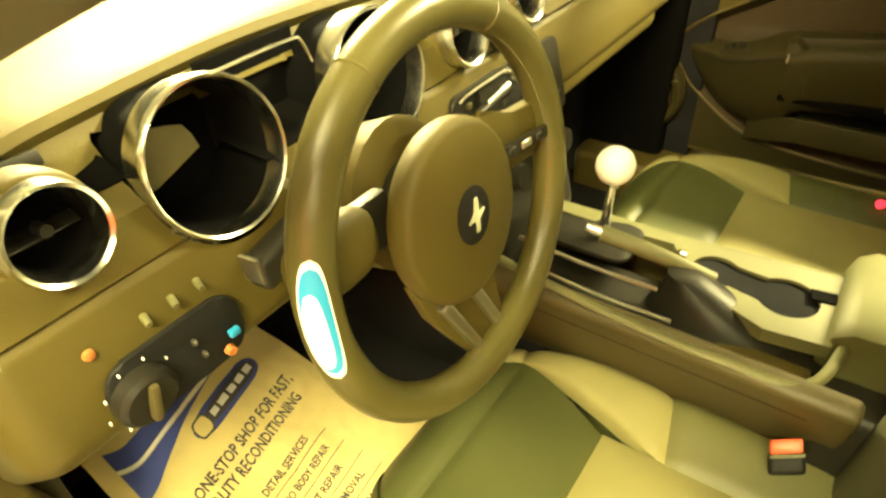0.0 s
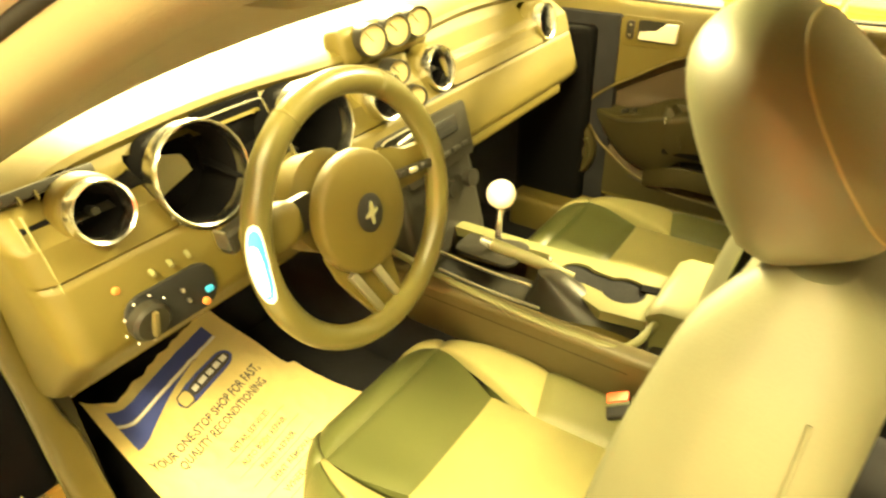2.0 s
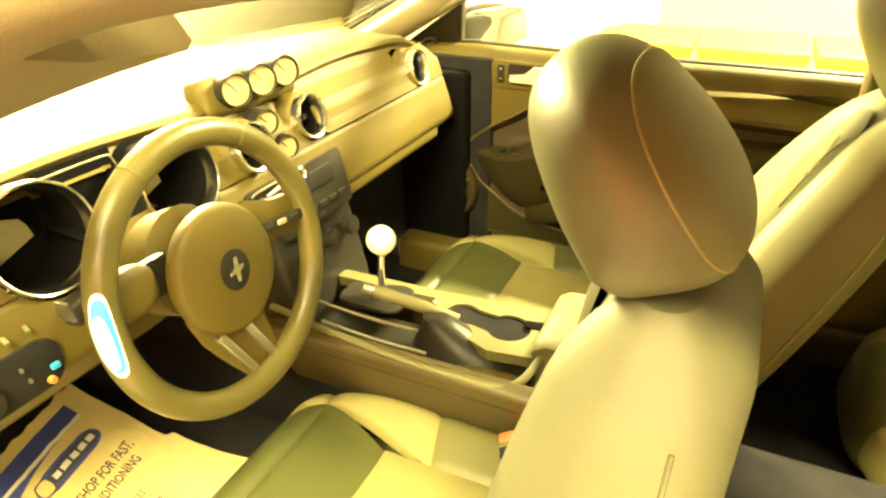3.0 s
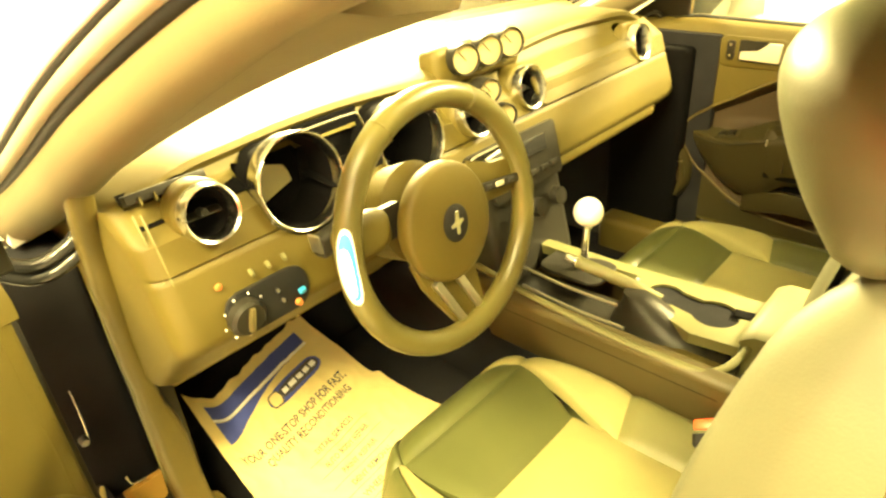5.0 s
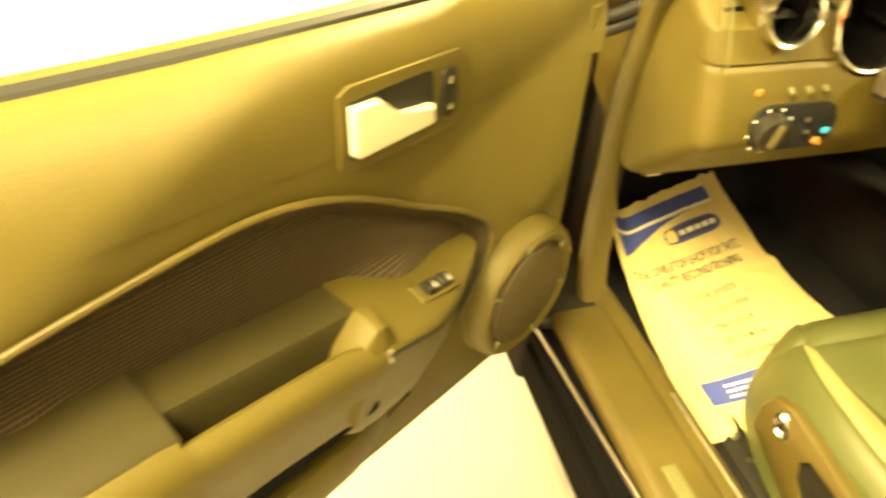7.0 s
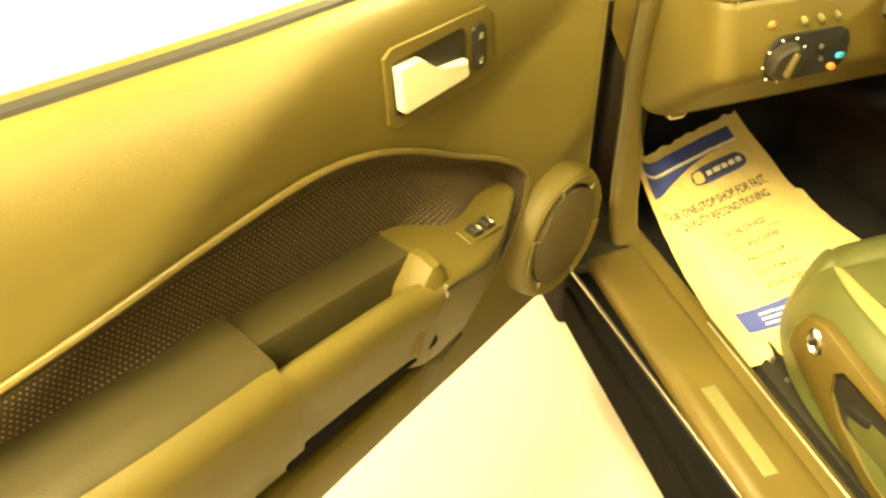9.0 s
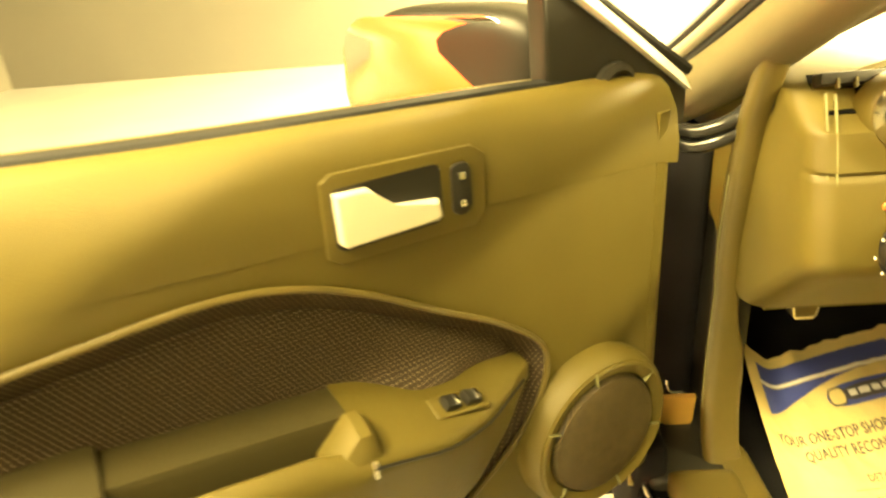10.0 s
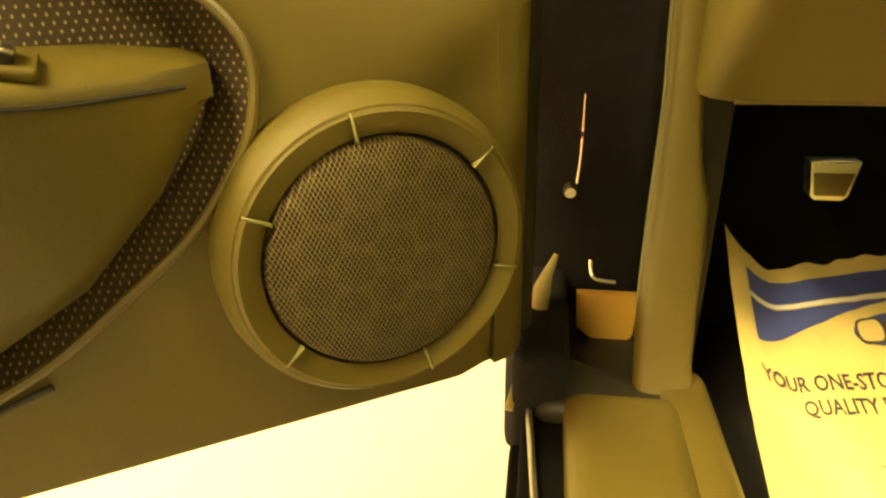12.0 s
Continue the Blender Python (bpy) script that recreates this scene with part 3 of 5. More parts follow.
# round openings in the face: x, z, radius
OPENINGS = ((-0.236, 0.934, 0.0355), (-0.1020, 0.9255, 0.0668), (0.1010, 0.9205, 0.0668), (0.240, 0.922, 0.038), (0.405, 0.922, 0.038), (0.815, 0.920, 0.038))
xs = [-0.328 + 0.004 * i for i in range(0, 320)]
xs = [x for x in xs if x <= 2 * CX + 0.33]
rings = []
for i, x in enumerate(xs):
    e = min(x - xs[0], xs[-1] - x)
    pull = 0.0 if e > 0.03 else 0.03 * (1 - math.sqrt(max(0, 1 - (1 - e / 0.03) ** 2)))
    base, ref = dash_section(x), dash_section(0.0)
    fine_base = [base[0]]
    for k in range(len(base) - 1):
        (ya, za), (yb, zb) = ref[k], ref[k + 1]
        n = max(1, round(abs(zb - za) / 0.004)) if min(za, zb) > 0.83 and max(ya, yb) < 0.27 else 1
        for m_ in range(1, n + 1):
            f = m_ / n
            fine_base.append((base[k][0] + (base[k + 1][0] - base[k][0]) * f, base[k][1] + (base[k + 1][1] - base[k][1]) * f))
    rings.append([(x, max(y, 0.0) + (pull if y < 0.4 else 0), z) for y, z in fine_base])
shell = loft(rings)
gone = [f for f in shell.faces if len(f.verts) == 4 and f.calc_center_median().y < 0.235 and f.calc_center_median().z < 0.967 and any((f.calc_center_median().x - x) ** 2 + (f.calc_center_median().z - z) ** 2 < r * r for x, z, r in OPENINGS)]
gone += [f for f in shell.faces if f not in gone and len(f.verts) == 4 and f.calc_center_median().y < 0.235 and abs(f.calc_center_median().x) < 0.052 and 0.905 < f.calc_center_median().z < 0.967]
bmesh.ops.delete(shell, geom=gone, context="FACES")
for v in shell.verts:
    if v.co.y < 0.24 and any(e.is_boundary for e in v.link_edges):
        for x, z, r in OPENINGS:
            away = math.hypot(v.co.x - x, v.co.z - z)
            if abs(away - r) < 0.006:
                v.co.x, v.co.z = x + (v.co.x - x) * r / away, z + (v.co.z - z) * r / away
part("dash_shell", shell, CHARCOAL, dash, "grained charcoal vinyl dashboard shell", 35)

FACE = 0.182          # the plane in which rings and switches sit


def ring_vent(x, z, r, parent=dash, y=FACE, tilt=-11, yaw=0):
    at = pose(x, y, z, 90 + tilt, 0, yaw)
    v = part("air_vent", lathe([(r * 1.20, -0.024), (r * 1.19, -0.004), (r * 1.13, 0.005), (r * 1.06, 0.007), (r * 1.05, 0.002)], 48, at), CHARCOAL, parent, "round vent housing")
    part("vent_ring", lathe([(r * 1.05, 0.0), (r * 1.06, 0.022), (r * 1.01, 0.027), (r * 0.93, 0.025), (r * 0.88, 0.016), (r * 0.86, -0.002)], 48, at), CHROME, v, "polished chrome ring")
    part("vent_bowl", lathe([(r * 0.86, 0.004), (r * 0.80, -0.016), (r * 0.5, -0.026), (0.001, -0.028)], 36, at), THROAT, v, "dark vent throat")
    part("vent_vane", boxed((r * 1.5, 0.002, 0.014), at @ pose(0, -r * 0.1, -0.010, 25, 0, 0), 0.0006, 1), SOOT, v)
    part("vent_knob", lathe([(0.0, 0.006), (r * 0.13, 0.006), (r * 0.14, -0.01)], 14, at), SOOT, v)
    return v


ring_vent(-0.236, 0.934, 0.0345)
ring_vent(0.240, 0.922, 0.037, y=0.176)
ring_vent(0.405, 0.922, 0.037, y=0.188)
ring_vent(0.815, 0.920, 0.037, y=0.188)


# instrument cluster
def big_gauge(x, z, r):
    at = pose(x, 0.177, z, 78, 0, 0)

    def under_brow(bm):
        for v in bm.verts:
            if v.co.y > 0.205:
                v.co.z = min(v.co.z, 0.972)
        return bm

    # Housing and throat are near-black in place of the brow's shade.
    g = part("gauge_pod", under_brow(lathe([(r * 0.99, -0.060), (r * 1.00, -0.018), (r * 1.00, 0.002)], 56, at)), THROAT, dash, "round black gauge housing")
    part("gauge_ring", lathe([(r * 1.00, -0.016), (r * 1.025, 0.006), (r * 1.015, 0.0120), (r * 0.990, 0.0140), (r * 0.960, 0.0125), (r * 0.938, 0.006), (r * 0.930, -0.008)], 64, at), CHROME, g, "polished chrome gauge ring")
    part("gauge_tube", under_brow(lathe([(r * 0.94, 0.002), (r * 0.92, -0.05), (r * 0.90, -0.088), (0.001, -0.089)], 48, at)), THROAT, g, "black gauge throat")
    # Pale polygon paints the light that falls on part of the dial.
    part("gauge_face", prism([(-0.034, 0.012), (0.018, -0.001), (0.032, -0.006), (0.039, -0.018), (0.043, -0.033), (0.020, -0.041), (-0.010, -0.052), (-0.034, -0.044)][::-1], 0.002, pose(x - 0.004, 0.254, z + 0.0025), 0.0004, seg=1), CREAM, g, "pale patch of light painted inside the gauge")
    part("needle", boxed((r * 0.8, 0.002, 0.002), at @ pose(0, 0, -0.084, 0, 0, 215) @ pose(r * 0.4, 0, 0)), RED_BUTTON, g)
    for k in range(5):
        part("ring_screw", lathe([(0.0, 0.003), (0.0028, 0.0025), (0.0034, 0.0)], 10, at @ pose(r * 1.055 * math.cos(radians(212 + 8 * k)), r * 1.055 * math.sin(radians(212 + 8 * k)), 0.004)), CHROME, g)
    return g


big_gauge(-0.1020, 0.9255, 0.0650)
big_gauge(0.1010, 0.9205, 0.0650)
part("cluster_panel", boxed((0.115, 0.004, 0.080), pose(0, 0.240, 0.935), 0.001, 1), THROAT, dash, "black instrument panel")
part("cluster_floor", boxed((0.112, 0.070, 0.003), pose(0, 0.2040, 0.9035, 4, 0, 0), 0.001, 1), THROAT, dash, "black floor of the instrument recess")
# Black sheet paints the brow's shade over the dashboard shelf.
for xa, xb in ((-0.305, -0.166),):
    part("brow_recess", sheet([[(xa + (xb - xa) * k / 6, y, z) for k in range(7)] for y, z in ((0.194, 0.9345), (0.220, 0.9460), (0.2405, 0.9555), (0.2485, 0.9630))], 0.001), THROAT, dash, "black sheet standing in for the brow's shade")
part("cluster_trim", tube([(-0.085, 0.1745, 0.9895), (-0.04, 0.1745, 0.9900), (0.000, 0.1745, 0.9895), (0.008, 0.1745, 0.9870), (0.013, 0.1745, 0.9780), (0.018, 0.1745, 0.9640)], 0.0016, 8, steps=2), CHROME, dash, "thin bright cluster trim line")
slot = part("control_slot", prism(rounded(0.125, 0.034, 0.015), 0.010, pose(0.252, 0.143, 0.846, -6, 0, 0), 0.003, seg=3), SOOT, dash, "black rounded control slot")
part("slot_trim", tube([(0.200, 0.140, 0.858), (0.215, 0.139, 0.863), (0.29, 0.139, 0.863), (0.304, 0.140, 0.858)], 0.0018, 8, steps=3), SATIN, slot, "thin satin trim over the slot")
for mx, mz in ((0.222, 0.845), (0.248, 0.847), (0.272, 0.845)):
    part("slot_key", boxed((0.010, 0.004, 0.008), pose(mx, 0.1425, mz), 0.0015), SATIN if mx == 0.248 else CONSOLE, slot)
part("stack_knob", lathe([(0.012, 0.0), (0.0125, 0.008), (0.0105, 0.010), (0.0085, 0.006), (0.0, 0.006)], 24, pose(0.318, 0.142, 0.855, 84, 0, 0)), CHROME, dash, "small chrome-ringed knob")

# light switch panel
SWITCH = 0.136
sw = part("switch_panel", prism(rounded(0.118, 0.058, 0.02), 0.006, pose(-0.205, SWITCH - 0.006, 0.812, -6, 0, 0), 0.003), RUBBER, dash, "dark lamp switch panel")
part("lamp_knob", lathe([(0.024, -0.002), (0.024, 0.010), (0.020, 0.014), (0.012, 0.014), (0.0, 0.013)], 28, pose(-0.243, SWITCH - 0.008, 0.812, 96, 0, 0)), SOOT, sw, "ribbed headlamp knob")
part("knob_grip", boxed((0.007, 0.010, 0.032), pose(-0.243, SWITCH - 0.024, 0.812, 0, 12, 0), 0.003), CONSOLE, sw)
for k in range(7):
    a = radians(30 + 40 * k)
    part("knob_mark", boxed((0.0012, 0.002, 0.0025), pose(-0.243 + 0.029 * math.cos(a), SWITCH - 0.0095, 0.812 + 0.029 * math.sin(a), 0, 0, 0)), WHITE_INK, sw)
for px, pz in ((-0.195, 0.824), (-0.190, 0.807)):
    part("dimmer", boxed((0.004, 0.005, 0.006), pose(px, SWITCH - 0.012, pz), 0.002), SATIN, sw)
part("blue_key", boxed((0.010, 0.006, 0.007), pose(-0.160, SWITCH - 0.011, 0.806), 0.002), BLUE, sw)
part("amber_key", lathe([(0.0, 0.006), (0.004, 0.006), (0.005, 0.0)], 12, pose(-0.168, SWITCH - 0.009, 0.792, 90, 0, 0)), AMBER, sw)
part("amber_dot", lathe([(0.0, 0.004), (0.004, 0.003), (0.0047, 0.0)], 14, pose(-0.257, 0.149, 0.852, 90, 0, 0)), AMBER, dash, "small amber button")
for k in range(3):
    part("toggle", tube([(-0.212 + 0.024 * k, 0.150, 0.853), (-0.214 + 0.024 * k, 0.140, 0.850)], [0.0034, 0.0028], 8, steps=1), GREY_PANEL, dash, "small pale toggle")
part("lower_seam_trim", tube([(-0.31, 0.2520, 0.6805), (-0.15, 0.2520, 0.6805), (0.08, 0.2520, 0.6805)], 0.003, 8, steps=2), OLIVE_TRIM, dash, "rolled lower edge of the dashboard")

# centre stack and triple gauges
stack = part("console_tower", boxed((0.22, 0.14, 0.30), pose(CX + 0.03, 0.195, 0.730, -14, 0, 0), 0.02, 3), SOOT, dash, "black console tower")
part("radio", prism(rounded(0.20, 0.10, 0.008), 0.008, pose(CX + 0.03, 0.130, 0.815, -14, 0, 0), 0.002), SOOT, stack)
for k in range(6):
    part("radio_key", boxed((0.022, 0.006, 0.010), pose(CX - 0.045 + 0.03 * k, 0.122, 0.790, -14, 0, 0), 0.002), SOOT, stack)
part("radio_display", boxed((0.12, 0.004, 0.03), pose(CX + 0.03, 0.133, 0.835, -14, 0, 0), 0.001), GLOSS_BLACK, stack)
for k in (-1, 0, 1):
    part("climate_knob", lathe([(0.018, 0.0), (0.017, 0.014), (0.0, 0.015)], 24, pose(CX + 0.03 + 0.06 * k, 0.108, 0.73, 76, 0, 0)), SOOT, stack)

pod = thing("gauge_pod_triple", "three round cream-faced gauges in a dark pod on the dashboard", "gauge")
part("pod_body", boxed((0.21, 0.05, 0.065), pose(0.332, 0.245, 0.985, -12, 0, -4), 0.02, 4), CHARCOAL, pod)


def small_gauge(parent, x, y, z, r):
    at = pose(x, y, z, 82, 0, -22)
    g = part("small_gauge", lathe([(r * 1.1, -0.03), (r * 1.1, 0.006), (r * 1.02, 0.010), (r * 0.95, 0.004)], 32, at), SOOT, parent, "black gauge cup")
    part("dial", lathe([(r * 0.98, 0.002), (0.001, 0.003)], 32, at), CREAM, g, "pale dial")
    part("needle", boxed((0.0018, r * 0.8, 0.001), at @ pose(0, 0, 0.004, 0, 0, 40) @ pose(0, r * 0.3, 0)), SOOT, g)
    return g


for gx, gy, gz in ((0.270, 0.205, 1.000), (0.332, 0.205, 1.002), (0.392, 0.205, 1.004)):
    small_gauge(pod, gx, gy, gz, 0.024)
small_gauge(dash, 0.290, 0.172, 0.948, 0.019)
small_gauge(dash, 0.318, 0.160, 0.900, 0.019)

# pale double line down the face's driver end, painting the panel gap's highlights
for dx in (0.0, 0.007):
    part("edge_bead", tube([(-0.310 + dx, face_y(z) + 0.006 - 0.6 * dx, z) for z in (0.800, 0.84, 0.88, 0.92, 0.955)], 0.0014, 8), GREY_PANEL, dash, "thin pale line standing in for a seam highlight")
part("defrost_slot", boxed((0.10, 0.02, 0.012), pose(-0.255, 0.225, 0.962, -20, 0, 0), 0.002), SOOT, dash, "dark side demister slot")
for k in range(5):
    part("slot_rib", boxed((0.002, 0.006, 0.010), pose(-0.29 + 0.018 * k, 0.214, 0.960, -20, 0, 0)), CHARCOAL, dash)
# passenger side panel seam and glove box
part("glove_box", boxed((0.42, 0.05, 0.12), pose(0.66, 0.172, 0.805, -10, 0, 0), 0.025, 4), CHARCOAL, dash, "charcoal glove box lid")
part("passenger_panel", prism(rounded(0.36, 0.058, 0.01), 0.004, pose(0.61, 0.172, 0.912, -32, 0, 0), 0.0015), CHARCOAL, dash, "flat charcoal passenger panel")

# ---------------------------------------------------------------- steering wheel
TILT = 10.0
HUB = pose(-0.003, 0, 0.876, 90 - TILT, 0, 0)       # local z to the driver, local y up the wheel
wheel = thing("steering_wheel", "black leather three-spoke steering wheel with satin lower spokes", "steering wheel")
RR, RT = 0.160, 0.0165
rim = part("rim", tube([HUB @ Vector((RR * math.cos(2 * math.pi * i / 96), RR * math.sin(2 * math.pi * i / 96), -0.008)) for i in range(96)], RT, 16, steps=1, closed=True, up=HUB.to_3x3() @ Vector((0, 0, 1))), RIM_LEATHER, wheel, "black leather-wrapped rim")
for a in (62, 118):
    c, s = math.cos(radians(a)), math.sin(radians(a))
    at = HUB @ Matrix.Translation((RR * c, RR * s, -0.008)) @ Matrix.Rotation(radians(a), 4, "Z") @ pose(0, 0, 0, 90, 0, 0)
    part("rim_seam", lathe([(RT - 0.0002, -0.0012), (RT + 0.0007, -0.0006), (RT + 0.0007, 0.0006), (RT - 0.0002, 0.0012)], 24, at), RIM_LEATHER, rim, "stitched rim seam")
for k in range(60):
    a = radians(-58 + k * 1.9)
    at = HUB @ Matrix.Translation(((RR - RT * 0.93) * math.cos(a), (RR - RT * 0.93) * math.sin(a), -0.008 + RT * 0.38)) @ Matrix.Rotation(a + 0.5, 4, "Z")
    part("stitch", boxed((0.0032, 0.001, 0.0012), at, 0.0003, 1), GREY_PANEL, rim)
hub = part("hub", lathe([(0.066, -0.024), (0.0725, -0.022), (0.0755, -0.016), (0.0757, -0.007), (0.0748, -0.002), (0.0725, 0.0012), (0.069, 0.0026), (0.05, 0.006), (0.02, 0.008), (0.001, 0.008)], 48, HUB @ Matrix.Diagonal((1.0, 1.05, 1, 1))), CHARCOAL, wheel, "round charcoal airbag cover")
part("hub_boss", lathe([(0.046, -0.060), (0.052, -0.040), (0.060, -0.022)], 32, HUB), SOOT, wheel, "black boss behind the airbag cover")
emblem = part("emblem", lathe([(0.022, 0.004), (0.0225, 0.0085), (0.020, 0.0100), (0.001, 0.0100)], 32, HUB @ Matrix.Diagonal((1.0, 1.12, 1, 1))), RUBBER, hub, "round black badge with a bright running figure shape")
part("emblem_shape", prism([(-0.0035, -0.015), (0.0025, -0.015), (0.003, -0.004), (0.012, 0.000), (0.012, 0.004), (0.004, 0.003), (0.005, 0.015), (-0.001, 0.016), (-0.003, 0.004), (-0.012, 0.000), (-0.011, -0.004), (-0.003, -0.003)], 0.0015, HUB @ pose(0, 0, 0.0113, -90, 0, 0), 0.0004, seg=1), CHROME, emblem, "plain bright emblem shape")
sp = part("spoke", pillow((0.082, 0.056, 0.030), HUB @ pose(-0.120, 0.028, -0.028), 3.0, 28, 16), CHARCOAL, wheel, "rounded side spoke pad")
part("spoke_link", boxed((0.040, 0.044, 0.014), HUB @ pose(-0.074, 0.026, -0.034), 0.004, 2), SOOT, sp, "black link to the hub")
sp = part("spoke", prism([(0.040, 0.066), (0.070, 0.052), (0.11, 0.043), (0.154, 0.040), (0.154, -0.006), (0.130, -0.008), (0.066, -0.006)], 0.016, HUB @ pose(0, 0, -0.010, -90, 0, 0), 0.006, seg=4), CHARCOAL, wheel, "side spoke")
strip_at = HUB @ pose(0.104, 0.016, -0.0025, 0, 0, -7)
part("control_strip", boxed((0.086, 0.013, 0.006), strip_at, 0.0025, 2), SOOT, sp, "black button strip")
for k in range(3):
    part("button", boxed((0.017 if k == 1 else 0.012, 0.007, 0.003), strip_at @ pose(-0.024 + 0.024 * k, 0, 0.0035), 0.0012, 1), SATIN if k == 1 else SOOT, sp)
low = part("lower_spoke", prism([(-0.066, -0.036), (-0.054, -0.076), (-0.032, -0.112), (-0.010, -0.146), (-0.002, -0.160), (0.052, -0.160), (0.048, -0.126), (0.040, -0.090), (0.050, -0.055)][::-1], 0.010, HUB @ pose(0, 0, -0.0160, -90, 0, 0), 0.004, seg=3), CHARCOAL, wheel, "lower spoke web")
for ax, az, bx, bz in ((-0.037, -0.072, 0.006, -0.158), (0.006, -0.082, 0.043, -0.158)):
    run = math.hypot(bx - ax, bz - az)
    nx, nz = -(bz - az) / run * 0.0062, (bx - ax) / run * 0.0062
    part("spoke_bar", prism([(ax - nx, az - nz), (bx - nx * 0.8, bz - nz * 0.8), (bx + nx * 0.8, bz + nz * 0.8), (ax + nx, az + nz)], 0.010, HUB @ pose(0, 0, -0.0085, -90, 0, 0), 0.003, seg=3), SATIN, low, "satin metal spoke bar")
# oval sticker curved onto the rim
def rim_patch(a0, a1, t0, t1, lift, k=36):
    bm = bmesh.new()
    rows = []
    for i in range(k + 1):
        s = i / k
        a = radians(a0 + (a1 - a0) * s)
        half = math.sqrt(max(0.0, 1 - (2 * s - 1) ** 2)) ** 0.8
        row = []
        for j in range(9):
            t = radians((t0 + t1) / 2 + (t1 - t0) / 2 * half * (j / 4 - 1))
            r = RR + (RT + lift) * math.cos(t)
            row.append(bm.verts.new(HUB @ Vector((r * math.cos(a), r * math.sin(a), -0.008 + (RT + lift) * math.sin(t)))))
        rows.append(row)
    for p, q in zip(rows, rows[1:]):
        for j in range(8):
            bm.faces.new((p[j], p[j + 1], q[j + 1], q[j]))
    return bm


label = thing("sticker", "white and blue oval sticker on the steering wheel rim", "sticker")
part("backing", rim_patch(160, 191, 4, 84, 0.0006), WHITE, label, "white oval backing")
part("mark", rim_patch(161.8, 189.2, 9, 79, 0.0010), BLUE, label, "blue oval field")
part("figure", rim_patch(167.5, 187.2, 13, 62, 0.0014), WHITE, label, "white inner shape")

column = thing("steering_column", "charcoal column shroud with indicator stalk and key barrel", "steering column")
part("shroud", loft([[HUB @ Vector((w * math.cos(a), h * math.sin(a) - dy, z)) for a in [2 * math.pi * i / 24 for i in range(24)]] for w, h, dy, z in ((0.044, 0.054, -0.010, -0.052), (0.062, 0.070, -0.008, -0.064), (0.062, 0.066, -0.001, -0.110), (0.034, 0.052, 0.008, -0.150), (0.024, 0.040, 0.012, -0.200))]), CHARCOAL, column, "rounded column shroud")
stalk = part("stalk", tube([(-0.045, 0.085, 0.865), (-0.085, 0.088, 0.874), (-0.115, 0.09, 0.879)], [0.007, 0.008, 0.010], 12), SOOT, column, "black indicator stalk")
part("stalk_end", boxed((0.055, 0.022, 0.030), pose(-0.125, 0.09, 0.880, 0, -8, 8), 0.007, 3), SOOT, stalk)
part("stalk_cap", boxed((0.004, 0.018, 0.026), pose(-0.153, 0.086, 0.884, 0, -8, 8), 0.002), SATIN, stalk)
wiper = part("wiper_stalk", tube([(0.060, 0.080, 0.862), (0.14, 0.088, 0.872), (0.222, 0.092, 0.878)], [0.006, 0.005, 0.0065], 12), SOOT, column, "black wiper stalk")
part("wiper_tip", tube([(0.176, 0.0885, 0.8805), (0.222, 0.0905, 0.8845)], [0.002, 0.003], 10, steps=1), SATIN, wiper, "bright stalk tip")
part("key_barrel", lathe([(0.018, -0.02), (0.018, 0.012), (0.013, 0.016), (0.0, 0.014)], 24, pose(0.065, 0.06, 0.845, 90, 0, 35)), SATIN, column, "bright key barrel")

# ---------------------------------------------------------------- centre console
console = thing("centre_console", "charcoal centre console with pale top, cup holders and padded box", "console")
# side walls as swept ledges
CONS_L = [(0.205, 0.14, 0.66), (0.200, 0.03, 0.648), (0.198, -0.10, 0.636), (0.200, -0.20, 0.632), (0.215, -0.285, 0.632), (0.30, -0.31, 0.645)]
part("console_wall", boxed((0.03, 0.50, 0.26), pose(0.254, -0.09, 0.515, 0, -23, 0), 0.012, 3), CONSOLE, console, "charcoal console side wall")
part("console_ledge", tube(CONS_L, 0.0065, 10, flat=0.8), GREY_PANEL, console, "pale console ledge")
part("console_tray", boxed((0.12, 0.44, 0.02), pose(0.265, -0.08, 0.598), 0.004), SOOT, console, "black console tray")
part("console_right_wall", boxed((0.03, 0.52, 0.32), pose(0.388, -0.09, 0.475, 0, -3, 0), 0.012, 3), CONSOLE, console)
# the pale deck with its joined double cup opening
CUPS = ((0.336, -0.152, 0.030), (0.330, -0.236, 0.036))


def cup_outline():
    """The opening: two round wells joined by a waist."""
    (xa, ya, ra), (xb, yb, rb) = CUPS
    out = [(xa + ra * math.cos(radians(a)), ya + ra * math.sin(radians(a))) for a in range(-42, 223, 12)]
    out += [(xb + rb * math.cos(radians(a)), yb + rb * math.sin(radians(a))) for a in range(130, 411, 12)]
    return out


def deck_mesh():
    bm = bmesh.new()
    outer = [(0.348, 0.11), (0.374, 0.10), (0.386, -0.09), (0.404, -0.288), (0.270, -0.294), (0.260, -0.225), (0.276, -0.185), (0.292, -0.155), (0.304, -0.115), (0.335, -0.108), (0.362, -0.088), (0.356, 0.0)]
    es = []
    for loop in (outer, cup_outline()):
        vs = [bm.verts.new((x, y, 0.645 + 0.05 * max(0, y))) for x, y in loop]
        es += [bm.edges.new((vs[k], vs[(k + 1) % len(vs)])) for k in range(len(vs))]
    bmesh.ops.triangle_fill(bm, use_beauty=True, use_dissolve=False, edges=es)
    r = bmesh.ops.extrude_face_region(bm, geom=bm.faces[:])
    for v in [g for g in r["geom"] if isinstance(g, bmesh.types.BMVert)]:
        v.co.z -= 0.018
    return bm


part("console_deck", deck_mesh(), GREY_PANEL, console, "pale console deck", 30)
part("cup_well", loft([[(x, y, z) for x, y in cup_outline()] for z in (0.640, 0.60, 0.575)], True, True), VOID, console, "black double cup well")
